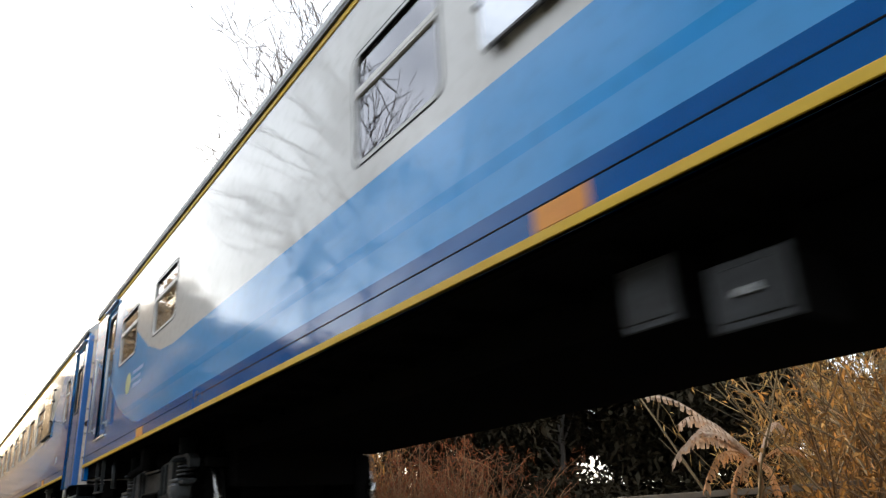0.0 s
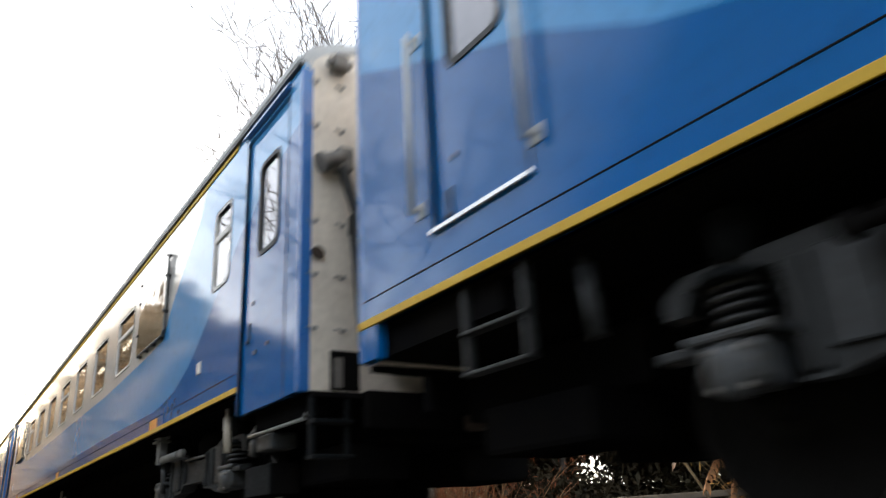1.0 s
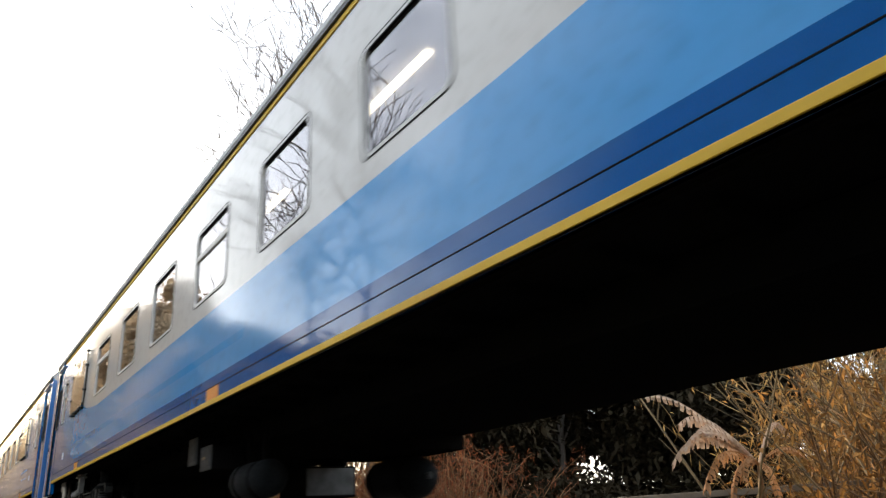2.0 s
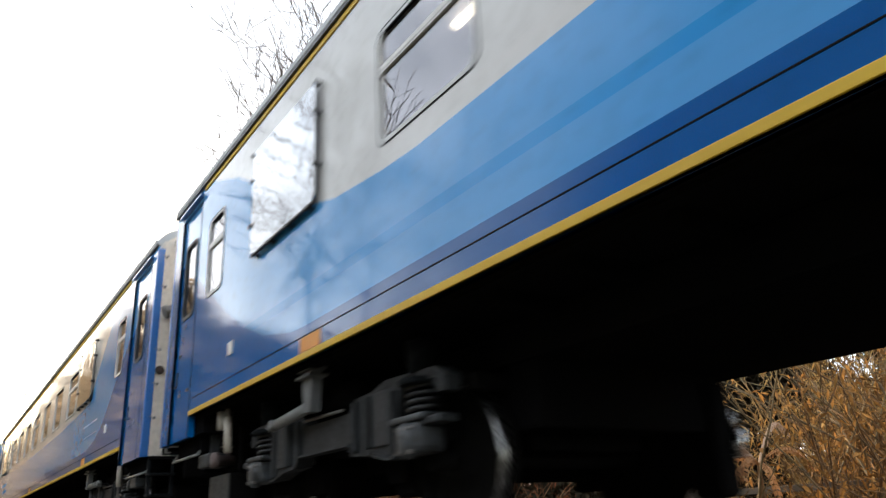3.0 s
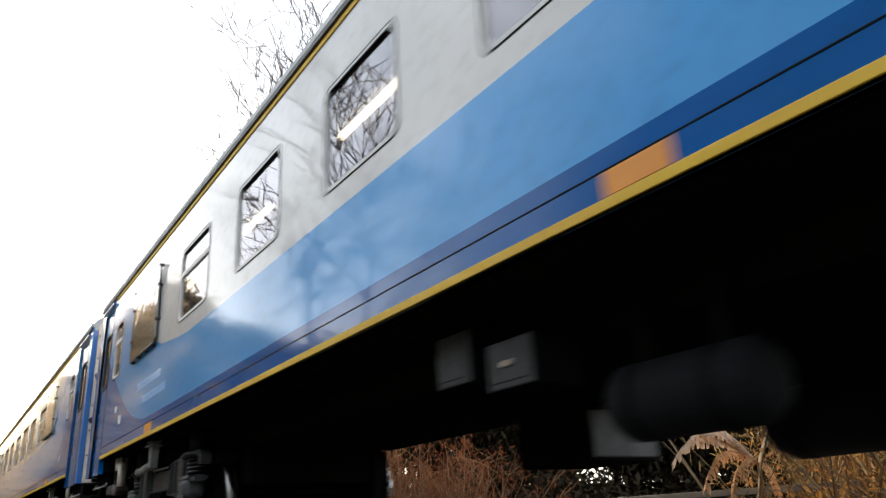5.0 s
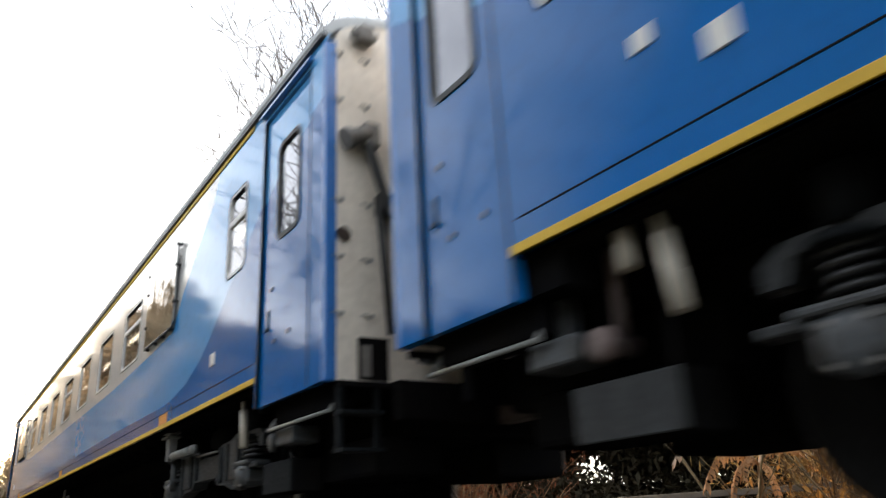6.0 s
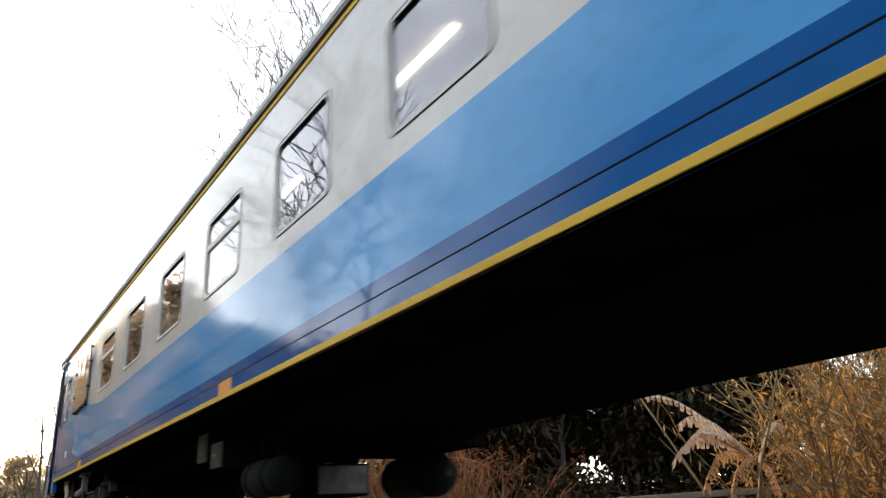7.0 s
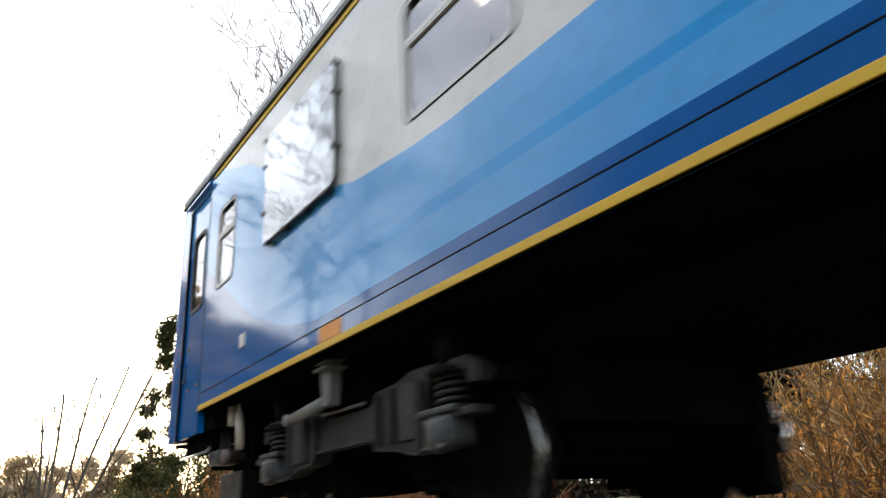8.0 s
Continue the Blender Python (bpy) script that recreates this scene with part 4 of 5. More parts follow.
TRAIN = []
PITCH, FIRST = 26.576, 16.073
for i, (kind, paint, label) in enumerate((("van", M_VAN, "leading coach with a handrailed door, blue and cream gloss paint"), ("plain", M_COACH, "railway coach in cream, light blue and dark blue gloss paint"),
                                          ("lettered", M_COACH_PLAIN, "railway coach with lines of pale lettering on blue and cream paint"), ("plain", M_COACH, "last railway coach of the train, cream and blue gloss paint"))):
    c, axs = coach(kind, paint)
    tagged(c, label, "railway coach", "coaches of the train")
    TRAIN.append((c, axs, FIRST + (i - 1) * PITCH))


# ---- ground and track ----
M_EARTH = worn("dry_earth", (0.055, 0.05, 0.025), (0.035, 0.04, 0.018), 0.95, scale=0.4, fine=6, bump=0.6)
M_STONE = worn("ballast_stone", (0.12, 0.105, 0.09), (0.07, 0.062, 0.055), 0.9, scale=3, fine=20, bump=0.5)
M_SLEEPER = worn("concrete_sleeper", (0.30, 0.29, 0.27), (0.22, 0.20, 0.18), 0.85, scale=2, fine=25, bump=0.3)
bm = bmesh.new()
edges = [-3000, -300, -80, -30, -12, -5, -2, 0.2, 1.6, 2.6, 4.9, 5.9, 7.3, 10, 20, 45, 120, 400, 3000]
ys = [-3000, -300, -80, -30, 0, 30, 80, 200, 500, 3000]


def ground_z(x):
    return -0.62 if 1.6 <= x <= 5.9 else (-0.70 if 0.2 <= x <= 7.3 else -1.25)


gv = [[bm.verts.new((x, y, ground_z(x))) for y in ys] for x in edges]
for i in range(len(edges) - 1):
    for j in range(len(ys) - 1):
        bm.faces.new((gv[i][j], gv[i + 1][j], gv[i + 1][j + 1], gv[i][j + 1]))
ground = part("ground", bm, M_EARTH)
tagged(ground, "dry brown earth beside the railway line", "ground", kind="structure")
bm = bmesh.new()
prof = [(1.0, -0.70), (1.75, -0.20), (5.77, -0.20), (6.5, -0.70)]
a, c = [bm.verts.new((x, -120, z)) for x, z in prof], [bm.verts.new((x, 320, z)) for x, z in prof]
for k in range(3):
    bm.faces.new((a[k], a[k + 1], c[k + 1], c[k]))
tagged(part("ballast_bed", bm, M_STONE), "grey crushed-stone ballast under the track", "ballast", kind="structure")
rng = random.Random(5)
vs, fs = [], []
for k in range(9000):
    x, y, r = rng.uniform(1.2, 6.3), rng.uniform(-8, 40), rng.uniform(0.018, 0.04)
    z = -0.20 if 1.75 < x < 5.77 else -0.20 - 0.5 * (max(1.75 - x, x - 5.77) / 0.74)
    o = len(vs)
    for d in ((1, 0, 0), (-1, 0, 0), (0, 1, 0), (0, -1, 0), (0, 0, 1), (0, 0, -1)):
        vs.append((x + d[0] * r * rng.uniform(0.7, 1.3), y + d[1] * r * rng.uniform(0.7, 1.3), z + d[2] * r * rng.uniform(0.6, 1.1)))
    fs += [(o + p, o + q, o + s) for p, q, s in ((0, 2, 4), (2, 1, 4), (1, 3, 4), (3, 0, 4), (2, 0, 5), (1, 2, 5), (3, 1, 5), (0, 3, 5))]
me = bpy.data.meshes.new("ballast_stones")
me.from_pydata(vs, [], fs)
me.materials.append(M_STONE)
tagged(new("ballast_stones", me), "loose grey ballast stones along the track", "ballast", kind="stuff")
for x in (3.76 - 0.873, 3.76 + 0.873):
    bm = bmesh.new()
    pr = [(-0.07, -0.17), (0.07, -0.17), (0.07, -0.155), (0.012, -0.14), (0.012, -0.04), (0.036, -0.03), (0.036, 0.0), (-0.036, 0.0), (-0.036, -0.03), (-0.012, -0.04), (-0.012, -0.14), (-0.07, -0.155)]
    a, c = [bm.verts.new((x + p, -120, z)) for p, z in pr], [bm.verts.new((x + p, 320, z)) for p, z in pr]
    for k in range(len(pr)):
        j = (k + 1) % len(pr)
        bm.faces.new((a[k], a[j], c[j], c[k]))
    bmesh.ops.recalc_face_normals(bm, faces=bm.faces)
    tagged(part("rail", bm, M_RUST), "steel running rail on sleepers", "rail", "rails of the track")
bm = bmesh.new()
box(bm, -1.25, 1.25, -0.12, 0.12, -0.36, -0.172, 0.012)
first = tagged(part("sleeper", bm, M_SLEEPER), "grey concrete sleeper set in ballast", "sleeper", "sleepers of the track")
first.matrix_basis = pose(3.76, -10, 0)
for k in range(1, 110):
    copy_thing(first, pose(3.76, -10 + 0.62 * k, 0))


# ---- plants ----
def leaf_mat(name, c1, c2, thin=0.35):
    m, nt, ln, b = base_mat(name, 0.7)
    b.inputs["Specular IOR Level"].default_value = 0.12
    gi = nt.new("ShaderNodeNewGeometry")
    col = blend(nt, ln, gi.outputs["Random Per Island"], c1, c2)
    col = blend(nt, ln, remap(nt, ln, grain(nt, ln, 14.0), 0.4, 0.7, 0, 0.4), col, tuple(0.5 * x for x in c1))
    ln.new(col, b.inputs["Base Color"])
    out = nt["Material Output"]
    tl, mx = nt.new("ShaderNodeBsdfTranslucent"), nt.new("ShaderNodeMixShader")
    ln.new(col, tl.inputs["Color"])
    mx.inputs[0].default_value = thin
    ln.new(b.outputs[0], mx.inputs[1])
    ln.new(tl.outputs[0], mx.inputs[2])
    ln.new(mx.outputs[0], out.inputs["Surface"])
    return m


M_BARK = worn("grey_bark", (0.10, 0.08, 0.065), (0.06, 0.05, 0.04), 0.9, scale=3, fine=25, bump=0.6)
M_TWIG = worn("pale_twig", (0.30, 0.17, 0.07), (0.12, 0.07, 0.032), 0.85, scale=3, fine=25, bump=0.4)
# near-black second tone puts the thicket's shaded gaps into single canes
M_STRAW = leaf_mat("straw_cane", (0.60, 0.39, 0.17), (0.03, 0.019, 0.010), 0.0)
M_CANE = worn("olive_cane", (0.26, 0.18, 0.08), (0.07, 0.055, 0.03), 0.8, scale=4, fine=30, bump=0.3)
M_LEAF = leaf_mat("evergreen_leaf", (0.035, 0.05, 0.016), (0.09, 0.075, 0.03))
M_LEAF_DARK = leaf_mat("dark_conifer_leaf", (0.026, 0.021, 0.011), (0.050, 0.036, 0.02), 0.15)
# sunlight and distance haze are put into this pale leaf colour
M_LEAF_PALE = leaf_mat("sunlit_hazy_leaf", (0.40, 0.31, 0.20), (0.54, 0.43, 0.30))
M_LEAF_DRY = leaf_mat("dry_leaf", (0.50, 0.25, 0.07), (0.12, 0.065, 0.025))
# dark second tone: shade between the leaves, spread over random leaves
M_LEAF_STRAW = leaf_mat("straw_leaf", (0.72, 0.43, 0.14), (0.035, 0.020, 0.009), 0.2)
M_LEAF_RED = leaf_mat("red_brown_leaf", (0.30, 0.10, 0.045), (0.14, 0.06, 0.03))
M_FROND = leaf_mat("dry_banana_leaf", (0.64, 0.49, 0.37), (0.48, 0.33, 0.22), 0.2)
M_FROND_BROWN = leaf_mat("brown_banana_leaf", (0.48, 0.27, 0.13), (0.32, 0.15, 0.06), 0.25)


class Soup:
    """Vertices and faces gathered for one mesh."""

    def __init__(self):
        self.v, self.f = [], []

    def tube(self, pts, radii, seg=5):
        o = len(self.v)
        for i, p in enumerate(pts):
            d = (pts[min(i + 1, len(pts) - 1)] - pts[max(i - 1, 0)]).normalized()
            s = d.orthogonal().normalized()
            t = d.cross(s)
            for k in range(seg):
                a = 2 * math.pi * k / seg
                self.v.append(p + (s * math.cos(a) + t * math.sin(a)) * radii[i])
        for i in range(len(pts) - 1):
            for k in range(seg):
                j = (k + 1) % seg
                self.f.append((o + i * seg + k, o + i * seg + j, o + (i + 1) * seg + j, o + (i + 1) * seg + k))

    def leaf(self, p, d, up, length, width):
        """A pointed leaf from p along d, folded a little along its middle."""
        side = d.cross(up).normalized() * width * 0.5
        o = len(self.v)
        sag = Vector((0, 0, -0.12 * length))
        self.v += [p, p + d * length * 0.45 + side, p + d * length + sag, p + d * length * 0.45 - side]
        self.f += [(o, o + 1, o + 2), (o, o + 2, o + 3)]

    def done(self, name, material, parent=None, label=""):
        me = bpy.data.meshes.new(name)
        me.from_pydata([tuple(p) for p in self.v], [], self.f)
        me.materials.append(material)
        ob = new(name, me)
        ob.parent = parent
        if label:
            ob["label"] = label
        return ob


def wander(rng, p, d, length, n, bend, lift):
    pts = [p.copy()]
    for _ in range(n):
        d = (d + Vector((rng.gauss(0, bend), rng.gauss(0, bend), rng.gauss(0, bend) + lift))).normalized()
        pts.append(pts[-1] + d * length / n)
    return pts


def grow(soup, rng, p, d, length, r, level, fork, lift, tips, least=0.006):
    n = 6 if level > 1 else 4
    pts = wander(rng, p, d, length, n, 0.13, lift)
    end = max(r * (0.45 if level else 0.3), least * 0.5)
    soup.tube(pts, [r + (end - r) * k / n for k in range(n + 1)], 6 if level > 1 else 4)
    if level == 0:
        tips.append((pts[-1], (pts[-1] - pts[-2]).normalized()))
        return
    for k in range(fork):
        i = rng.randint(max(1, n // 3), n)
        d0 = (pts[i] - pts[i - 1]).normalized()
        s = Vector((rng.gauss(0, 1), rng.gauss(0, 1), rng.gauss(0.1, 0.6))).normalized()
        q = (d0 + s * rng.uniform(0.5, 0.95)).normalized()
        grow(soup, rng, pts[i], q, length * rng.uniform(0.45, 0.75), max(least, (r + (end - r) * i / n) * rng.uniform(0.45, 0.7)), level - 1, fork, lift, tips, least)


def bare_tree(name, seed, height, radius, label, levels=4, fork=4, lift=0.05, stems=1, least=0.018, first=3, rise=(0.5, 1.4)):
    """A leafless tree: tapered trunk, limbs and twigs, each level thinner."""
    rng = random.Random(seed)
    root = new(name)
    trunk, crown, tips = Soup(), Soup(), []
    for k in range(stems):
        lean = Vector((rng.gauss(0, 0.10), rng.gauss(0, 0.10), 1)).normalized()
        base = Vector((0, 0, -0.1)) if stems == 1 else Vector((rng.uniform(-0.9, 0.9), rng.uniform(-0.9, 0.9), -0.1))
        pts = wander(rng, base, lean, height * rng.uniform(0.5, 0.6), 8, 0.05, 0.1)
        rad = [radius * (1 - 0.07 * i) for i in range(9)]
        trunk.tube(pts, rad, 8)
        for i in range(first, 9):
            for _ in range(2 if i < 8 else 3):
                a = rng.uniform(0, 2 * math.pi)
                d = Vector((math.cos(a), math.sin(a), rng.uniform(*rise))).normalized()
                grow(crown, rng, pts[i], d, height * rng.uniform(0.22, 0.34), rad[i] * 0.5, levels - 2, fork, lift, tips, least)
    trunk.done("trunk", M_BARK, root)
    tagged(crown.done("crown", M_BARK, root, "leafless branches and twigs"), kind="stuff")
    return tagged(root, label, "tree")


def leafy_tree(name, seed, height, width, label, leaf, material, count, narrow=False, low=0.2):
    """A tree in leaf: trunk, limbs and a crown of many small leaves in uneven clumps."""
    rng = random.Random(seed)
    root = new(name)
    wood, limbs, crown = Soup(), Soup(), Soup()
    pts = wander(rng, Vector((0, 0, -0.1)), Vector((0, 0, 1)), height * 0.9, 9, 0.05, 0.05)
    rad = [height * (0.007 if narrow else 0.018) * (1 - 0.095 * i) for i in range(10)]
    wood.tube(pts, rad, 7)
    clumps = []
    for k in range(26 if not narrow else 34):
        h = rng.uniform(low, 1.0)
        reach = width * 0.5 * ((1.05 - h) ** 0.6 if narrow else math.sin(math.pi * min(0.97, 0.15 + 0.8 * h)) ** 0.7) * rng.uniform(0.35, 1.0)
        a = rng.uniform(0, 2 * math.pi)
        c = Vector((reach * math.cos(a), reach * math.sin(a), h * height))
        i = min(8, int(h * 8))
        limbs.tube([pts[i], (pts[i] + c) * 0.5 + Vector((0, 0, 0.1)), c], [rad[i] * 0.4, rad[i] * 0.25, 0.01], 4)
        clumps.append((c, width * rng.uniform(0.09, 0.2)))
    for k in range(count):
        c, r = clumps[rng.randrange(len(clumps))]
        d = Vector((rng.gauss(0, 1), rng.gauss(0, 1), rng.gauss(0, 0.8)))
        p = c + d * r * 0.55
        crown.leaf(p, Vector((rng.gauss(0, 1), rng.gauss(0, 1), rng.gauss(-0.2, 0.7))).normalized(), Vector((rng.gauss(0, 0.5), rng.gauss(0, 0.5), 1)), leaf * rng.uniform(0.6, 1.4), leaf * rng.uniform(0.3, 0.6))
    wood.done("trunk", M_BARK, root)
    tagged(limbs.done("limbwork", M_BARK, root, "limbs inside the crown"), kind="stuff")
    tagged(crown.done("crown", material, root), kind="stuff")
    return tagged(root, label, "tree")


def at(ob, x, y, z=-1.25, turn=0.0, wide=1.0):
    ob.matrix_basis = pose(x, y, z, 0, 0, turn) @ Matrix.Diagonal((wide, wide, 1, 1))
    return ob


# far side of the line: bare tree over the roofs, saplings, cypress and far trees
at(bare_tree("bare_tree", 11, 18.5, 0.16, "tall leafless tree with fine upright twigs beyond the line", 4, 5, 0.12, 1, 0.016, 3, (0.9, 2.0)), 10.75, 21.55, -1.25, 40, 0.90)
at(bare_tree("bare_tree", 19, 19.5, 0.15, "leafless tree with a fan of fine twigs beyond the line", 5, 4, 0.06, 1, 0.014, 5, (1.3, 2.8)), 10.9, 21.9, -1.25, 0)
at(bare_tree("bare_tree", 37, 20.5, 0.15, "slim leafless tree with thin twigs beyond the line", 5, 4, 0.06, 1, 0.014, 5, (1.3, 2.8)), 12.6, 22.6, -1.25, 200)
def sapling_clump(seed, stems, height, fan, label):
    """Slender stems that fan up from one root, with a few thin side shoots."""
    rng = random.Random(seed)
    root = new("sapling_clump")
    for k in range(stems):
        lean = (k + 0.5) / stems * 2 - 1
        d = Vector((fan * (lean + 0.75) + rng.gauss(0, 0.02), rng.gauss(0, 0.08), 1)).normalized()
        stem = Soup()
        pts = wander(rng, Vector((lean * 1.0, rng.uniform(-0.4, 0.4), -0.1)), d, height * (0.82 + 0.16 * lean) * rng.uniform(0.94, 1.04), 12, 0.03, 0.01)
        stem.tube(pts, [0.135 - 0.0062 * i for i in range(13)], 6)
        made = stem.done("stem", M_BARK, root, "slender leafless stem")
        for _ in range(4):
            i = rng.randint(4, 10)
            q = ((pts[i + 1] - pts[i]).normalized() + Vector((rng.choice((-1, 1)) * rng.uniform(0.35, 0.8), rng.gauss(0, 0.3), 0.3))).normalized()
            shoot = Soup()
            shoot.tube(wander(rng, pts[i], q, height * rng.uniform(0.14, 0.32), 4, 0.05, 0.05), [0.062, 0.058, 0.054, 0.048, 0.040], 4)
            shoot.done("shoot", M_BARK, made)
    return tagged(root, label, "sapling")


at(sapling_clump(23, 5, 16.2, 0.27, "clump of slender leafless saplings against the evening sky"), 7.3, 62, -1.25)
at(sapling_clump(29, 2, 9.0, 0.04, "small group of slender leafless saplings"), 6.6, 66, -1.25)
at(leafy_tree("slender_evergreen", 5, 12.4, 3.2, "slender dark evergreen tree with ragged outline", 0.24, M_LEAF, 15000, True, 0.05), 9.8, 41, -1.25)
# skyline crowns get their haze from the leaf colour
far_a = leafy_tree("far_tree", 7, 11.5, 8.0, "round-crowned tree on the skyline, its leaves coloured pale for haze", 0.42, M_LEAF_PALE, 20000)
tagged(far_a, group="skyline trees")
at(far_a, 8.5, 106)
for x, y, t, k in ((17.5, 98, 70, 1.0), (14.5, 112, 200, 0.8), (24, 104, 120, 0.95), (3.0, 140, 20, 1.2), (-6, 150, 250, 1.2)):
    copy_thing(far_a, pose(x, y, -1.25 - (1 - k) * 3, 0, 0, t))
shrub = leafy_tree("evergreen_shrub", 17, 5.0, 5.2, "dense dark green shrub beside the line", 0.20, M_LEAF, 5200, False, 0.05)
tagged(shrub, group="shrubs beside the line")
at(shrub, 10.2, 36)
for x, y, t in ((12.2, 40, 60), (10.8, 46, 160), (14.5, 37, 250), (11.5, 52, 20), (10.6, 25.5, 200), (11.4, 29.5, 310), (10.2, 31.5, 80), (13.6, 27.0, 130)):
    copy_thing(shrub, pose(x, y, -1.25, 0, 0, t))

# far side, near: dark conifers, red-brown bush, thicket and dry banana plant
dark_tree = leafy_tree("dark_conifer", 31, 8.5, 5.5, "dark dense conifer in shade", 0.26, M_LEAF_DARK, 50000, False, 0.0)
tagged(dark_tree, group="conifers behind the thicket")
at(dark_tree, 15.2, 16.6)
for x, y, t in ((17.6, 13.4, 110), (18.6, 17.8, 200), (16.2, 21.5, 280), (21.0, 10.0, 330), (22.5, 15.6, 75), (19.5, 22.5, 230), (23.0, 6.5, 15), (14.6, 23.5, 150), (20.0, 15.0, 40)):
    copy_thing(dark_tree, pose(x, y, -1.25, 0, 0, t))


def bush(name, seed, label, height, spread, stems, leaves, leaf, width, material, wood):
    """Many thin stems that fan from the ground, with narrow hanging leaves."""
    rng = random.Random(seed)
    root = new(name)
    twigs, fol = Soup(), Soup()
    for k in range(stems):
        a, r = rng.uniform(0, 2 * math.pi), spread * math.sqrt(rng.random())
        base = Vector((r * math.cos(a), r * math.sin(a), 0))
        d = Vector((rng.gauss(0, 0.28), rng.gauss(0, 0.28), 1)).normalized()
        h = height * rng.uniform(0.5, 1.05)
        pts = wander(rng, base, d, h, 7, 0.09, -0.02)
        twigs.tube(pts, [0.019 * (1 - 0.12 * i) for i in range(8)], 4)
        for _ in range(2):
            i = rng.randint(2, 6)
            q = (pts[i] - pts[i - 1]).normalized() + Vector((rng.gauss(0, 0.6), rng.gauss(0, 0.6), rng.gauss(0, 0.4)))
            sub = wander(rng, pts[i], q.normalized(), h * 0.3, 4, 0.12, -0.03)
            twigs.tube(sub, [0.008, 0.007, 0.006, 0.005, 0.003], 3)
            pts += sub[1:]
        for _ in range(leaves):
            p = pts[rng.randrange(1, len(pts))] + Vector((rng.gauss(0, 0.05), rng.gauss(0, 0.05), rng.gauss(0, 0.08)))
            d = Vector((rng.gauss(0, 0.7), rng.gauss(0, 0.7), rng.gauss(-0.5, 0.7))).normalized()
            fol.leaf(p, d, Vector((rng.gauss(0, 0.5), rng.gauss(0, 0.5), 1)), leaf * rng.uniform(0.5, 1.5), width * rng.uniform(0.6, 1.3))
    tagged(twigs.done("brushwood", wood, root, "thin woody canes"), kind="stuff")
    fol.done("foliage", material, root)
    return tagged(root, label, "bush")


thicket = bush("dry_thicket", 3, "thicket of dry straw-coloured canes and hanging leaves", 4.2, 1.5, 120, 34, 0.18, 0.030, M_LEAF_STRAW, M_STRAW)
tagged(thicket, group="dry thicket beyond the line")
at(thicket, 11.1, 5.0)
for x, y, t in ((11.6, 3.6, 90), (13.0, 6.4, 200), (13.6, 5.4, 300), (12.0, 1.0, 45)):
    copy_thing(thicket, pose(x, y, -1.25, 0, 0, t))
rng = random.Random(91)
canes = new("cane_clump")
for k in range(26):
    cane = Soup()
    base = Vector((rng.uniform(-2.2, 2.2), rng.uniform(-2.2, 2.2), 0))
    d = Vector((rng.gauss(0.0, 0.5), rng.gauss(0.0, 0.5), 1)).normalized()
    pts = wander(rng, base, d, rng.uniform(3.0, 5.0), 8, 0.05, -0.015)
    r = rng.uniform(0.014, 0.026)
    cane.tube(pts, [r * (1 - 0.09 * i) for i in range(9)], 5)
    for _ in range(3):
        i = rng.randint(3, 7)
        q = ((pts[i] - pts[i - 1]).normalized() + Vector((rng.gauss(0, 0.5), rng.gauss(0, 0.5), 0.1))).normalized()
        cane.tube(wander(rng, pts[i], q, rng.uniform(0.5, 1.1), 4, 0.08, -0.02), [r * 0.5, r * 0.42, r * 0.36, r * 0.3, r * 0.2], 4)
    cane.done("cane", M_CANE, canes)
tagged(at(canes, 10.3, 4.5), "clump of bare slanting canes in front of the thicket", "canes")
dry = bush("dry_bush", 9, "bush with dry orange-brown leaves", 3.4, 1.3, 80, 40, 0.12, 0.035, M_LEAF_DRY, M_TWIG)
tagged(dry, group="dry thicket beyond the line")
at(dry, 11.2, 4.1)
for x, y, t in ((11.7, 5.2, 70), (11.0, 2.3, 150), (9.2, 3.9, 200), (8.9, 2.9, 20), (8.6, 16.8, 30), (9.3, 20.0, 260), (8.0, 22.5, 120)):
    copy_thing(dry, pose(x, y, -1.25, 0, 0, t))
red = bush("red_brown_bush", 13, "low bush with red-brown withered leaves", 2.9, 1.1, 110, 120, 0.11, 0.012, M_LEAF_RED, M_TWIG)
tagged(red, group="withered bushes beyond the line")
at(red, 8.2, 12.6)
for x, y, t, z in ((7.4, 13.6, 50, -1.4), (9.0, 13.4, 140, -1.6), (7.6, 16.0, 220, -1.25), (6.9, 19.0, 10, -1.3)):
    copy_thing(red, pose(x, y, z, 0, 0, t))


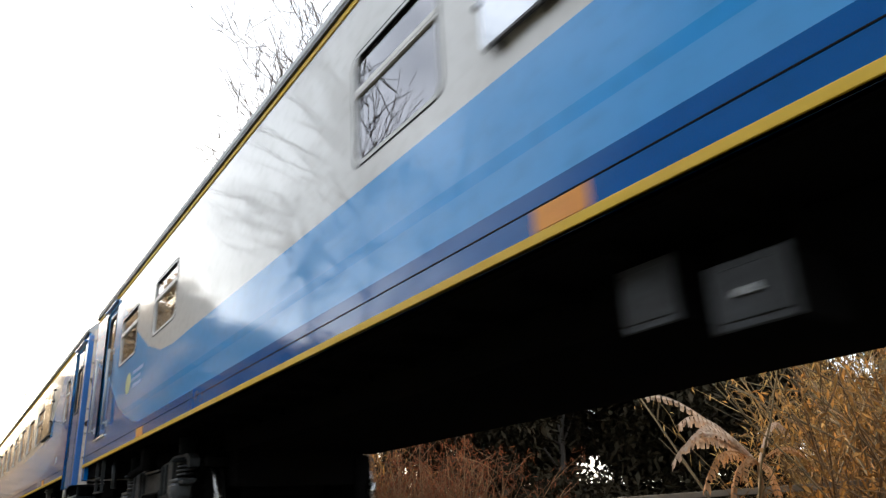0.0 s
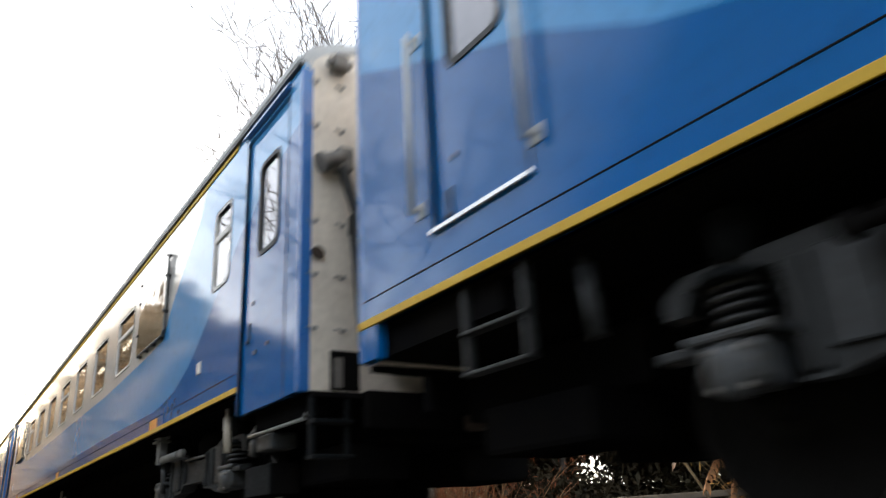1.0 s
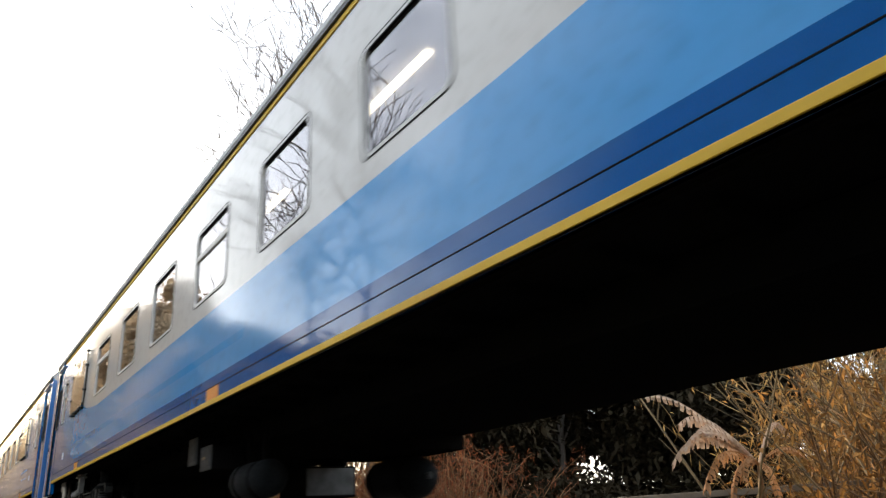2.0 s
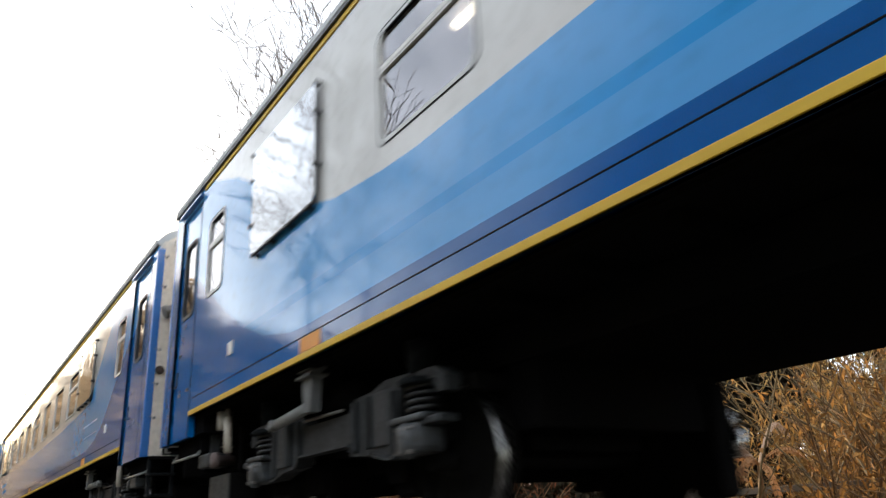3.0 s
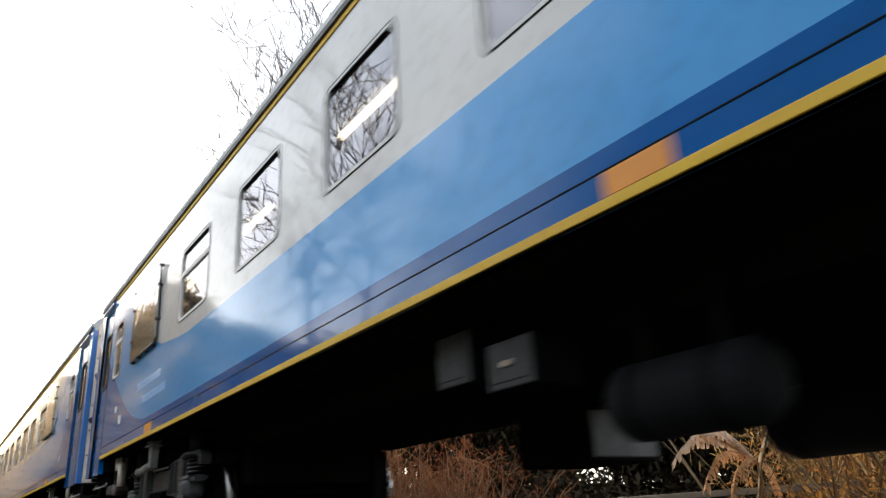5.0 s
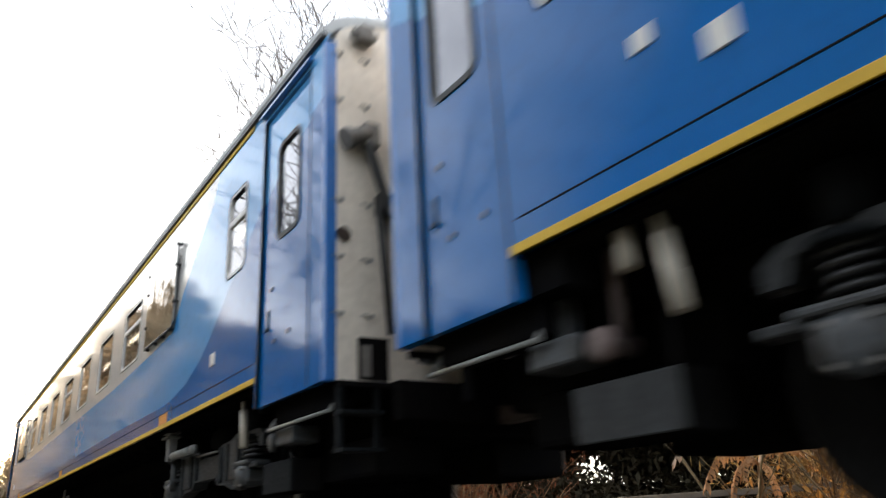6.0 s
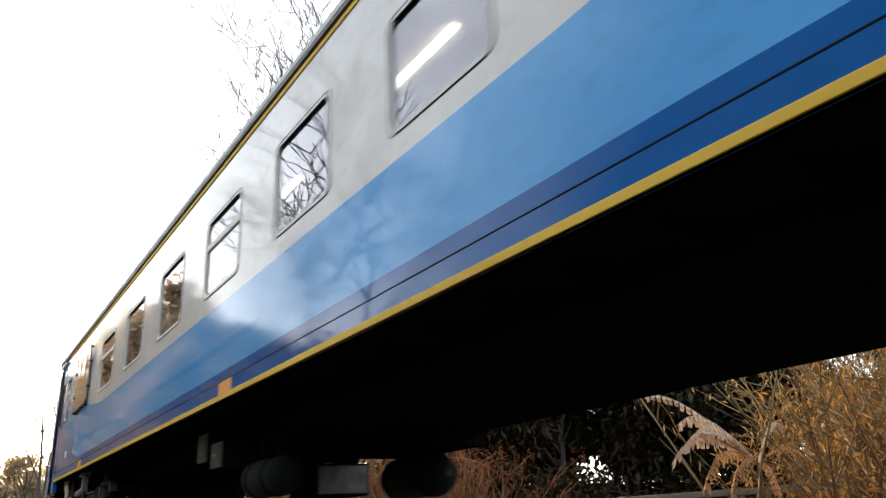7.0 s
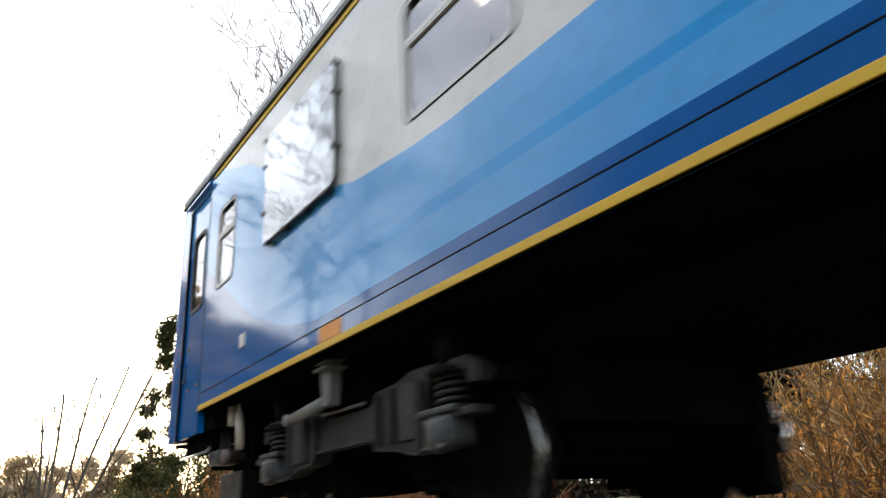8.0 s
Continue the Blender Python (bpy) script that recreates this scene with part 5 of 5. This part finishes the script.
def banana_plant():
    """A withered banana plant: short trunk and long arching leaves torn into hanging strips."""
    rng = random.Random(41)
    root = new("banana_plant")
    stem = Soup()
    stem.tube([Vector((0, 0, -0.1)), Vector((0.02, 0, 0.5)), Vector((0.0, 0.03, 0.8)), Vector((0, 0, 1.12))], [0.07, 0.055, 0.04, 0.02], 9)
    stem.done("trunk", M_TWIG, root)
    west, deep = Vector((-0.83, 0.55, 0)), Vector((0.55, 0.83, 0))
    # each leaf: reach to the side and back, height of its tip and of its crown over the top of the trunk, half width
    leaves = ((0.84, 0.15, 0.62, 0.34, 0.11), (0.78, -0.1, 0.42, 0.36, 0.11), (1.04, 0.0, 0.14, 0.46, 0.10), (0.76, -0.2, -0.16, 0.42, 0.11), (-0.46, 0.1, 0.44, 0.36, 0.07),
              (1.14, 0.4, 1.02, 0.26, 0.075), (0.34, -0.3, -0.1, 0.24, 0.07), (-0.02, -0.35, -0.35, 0.25, 0.06), (-0.55, -0.2, 0.0, 0.3, 0.06), (0.95, -0.2, 0.28, 0.42, 0.07), (0.5, -0.3, -0.3, 0.3, 0.06))
    for reach, back, tip, arch, half in leaves:
        n = 18
        pts = []
        arch *= 0.62
        for i in range(n + 1):
            s = i / n
            pts.append(Vector((0, 0, 1.12)) + west * reach * s + deep * back * s + Vector((0, 0, tip * s + arch * 4 * s * (1 - s) * (0.7 + 0.5 * s) - 0.10 * s ** 5)))
        lf = Soup()
        lf.tube(pts, [0.017 * (1 - 0.045 * i) for i in range(n + 1)], 5)
        for i in range(4, n):
            ax = pts[i + 1] - pts[i]
            side = ax.cross(Vector((0, 0, 1))).normalized()
            wide = half * (0.75 + 0.5 * math.sin(math.pi * (i - 3) / (n - 2)))
            for sgn in (-1, 1):
                e = (side * sgn * 0.55 + Vector((0, 0, -rng.uniform(0.7, 1.1)))).normalized() * wide * rng.uniform(0.7, 1.25)
                w = ax * rng.uniform(0.55, 0.85)
                o = len(lf.v)
                m1 = e * 0.45 + side * sgn * 0.03
                slip = ax * rng.uniform(-0.25, 0.25)
                lf.v += [pts[i], pts[i] + w, pts[i] + m1, pts[i] + m1 + w, pts[i] + e + slip + w * 0.1, pts[i] + e + slip + w * 0.85]
                lf.f += [(o, o + 1, o + 3, o + 2), (o + 2, o + 3, o + 5, o + 4)]
        lf.done("frond", M_FROND if tip > 0.05 else M_FROND_BROWN, root, "withered frond torn into hanging strips")
    return tagged(root, "withered banana plant with pale drooping torn leaves", "plant")


at(banana_plant(), 8.12, 5.45, -0.58)

# boundary fence beyond the line
M_WOOD = worn("weathered_wood", (0.22, 0.17, 0.12), (0.14, 0.11, 0.08), 0.85, scale=2, fine=30, bump=0.4)
fence = tagged(new("fence"), "weathered wooden rail fence beyond the line", "fence")
for k in range(8):
    bm = bmesh.new()
    box(bm, 9.85, 9.95, 0.5 + k * 2.2, 0.62 + k * 2.2, -1.3, 0.34, 0.01)
    part("post", bm, M_WOOD, fence)
for z in (0.24, -0.35):
    bm = bmesh.new()
    box(bm, 9.80, 9.85, 0.3, 16.2, z, z + 0.09, 0.008)
    part("fence_rail", bm, M_WOOD, fence)

# near side, behind and beside the camera: bare trees and a belt of evergreens
at(bare_tree("bare_tree", 51, 19.0, 0.13, "spreading leafless tree on the near side of the line", 4, 5, 0.02, 1, 0.020, 6), -6.3, 21.5, -1.25)
at(bare_tree("bare_tree", 53, 20.0, 0.13, "leafless tree with crooked limbs on the near side", 4, 5, 0.02, 1, 0.020, 6), -7.6, 26.5, -1.25, 70)
at(bare_tree("bare_tree", 57, 19.0, 0.13, "old leafless tree on the near side of the line", 4, 5, 0.02, 1, 0.020, 6), -6.6, 31.5, -1.25, 140)
# belt crowns use the leaf colour with sun and haze in it
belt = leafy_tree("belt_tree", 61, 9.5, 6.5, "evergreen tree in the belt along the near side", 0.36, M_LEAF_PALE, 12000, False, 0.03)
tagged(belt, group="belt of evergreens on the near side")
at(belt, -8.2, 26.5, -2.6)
rng = random.Random(77)


def along_line(tree, spots):
    """Copies of a tree at (y, x, size), each turned its own way."""
    for y, x, k in spots:
        copy_thing(tree, pose(x, y, -0.85, 0, 0, rng.uniform(0, 360)) @ Matrix.Diagonal((k, k, k, 1)))


along_line(belt, ((14, -8.8, 0.70), (17.4, -8.8, 0.72), (20.6, -8.3, 0.74), (24.0, -8.7, 0.76), (27.2, -8.8, 0.80), (30, -8.6, 0.84), (32.2, -8.2, 0.92), (34.5, -8.6, 1.0), (36.4, -8.2, 1.06), (38.4, -8.8, 1.13), (40.5, -8.2, 1.18), (42.5, -9.0, 1.26), (44.5, -8.4, 1.3), (46.5, -9.0, 1.38), (48.8, -8.6, 1.5)))
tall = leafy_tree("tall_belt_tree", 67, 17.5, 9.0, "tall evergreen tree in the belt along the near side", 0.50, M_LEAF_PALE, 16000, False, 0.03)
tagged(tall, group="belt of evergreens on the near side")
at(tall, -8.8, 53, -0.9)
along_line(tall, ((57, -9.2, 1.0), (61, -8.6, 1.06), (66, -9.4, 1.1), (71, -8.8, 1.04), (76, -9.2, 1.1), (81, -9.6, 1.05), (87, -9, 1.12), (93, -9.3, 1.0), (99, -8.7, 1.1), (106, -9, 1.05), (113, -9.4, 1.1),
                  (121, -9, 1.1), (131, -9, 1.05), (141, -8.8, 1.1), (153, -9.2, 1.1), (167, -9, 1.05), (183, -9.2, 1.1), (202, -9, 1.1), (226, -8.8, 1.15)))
# unseen conifers, added to darken what the coach paint reflects
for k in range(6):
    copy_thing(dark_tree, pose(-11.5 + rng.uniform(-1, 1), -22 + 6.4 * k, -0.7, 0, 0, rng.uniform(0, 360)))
for k in range(10):
    copy_thing(shrub, pose(-11.0 + rng.uniform(-1, 1), -34 + 6.0 * k, -0.7, 0, 0, rng.uniform(0, 360)))
bank = bmesh.new()
rows = []
for k in range(30):
    y = -40 + k * 6.0
    h = 0.4 + 0.12 * math.sin(y * 0.21)
    rows.append([bank.verts.new((x, y, z)) for x, z in ((-4.5, -1.26), (-6.5, -1.25 + h * 0.8), (-9.5, -1.25 + h + 0.6), (-30, -1.25 + h + 1.0))])
for r0, r1 in zip(rows, rows[1:]):
    for k in range(3):
        bank.faces.new((r0[k], r1[k], r1[k + 1], r0[k + 1]))
bmesh.ops.recalc_face_normals(bank, faces=bank.faces)
tagged(part("earth_bank", bank, M_EARTH), "low earth bank under the belt of trees", "bank", kind="structure")


def motions():
    for c, axs, start in TRAIN:
        walk(c, [(t, pose(3.76, start - travelled(t), -0.025 if t == 5.5 and c is TRAIN[2][0] else 0)) for t in SPEED_ROWS])
        for n, ax in enumerate(axs):
            u = AXLES[n]
            walk(ax, [(k / 30, pose(0, u, RADIUS, math.degrees(travelled(k / 30) / RADIUS), 0, 0)) for k in range(241)])


motions()
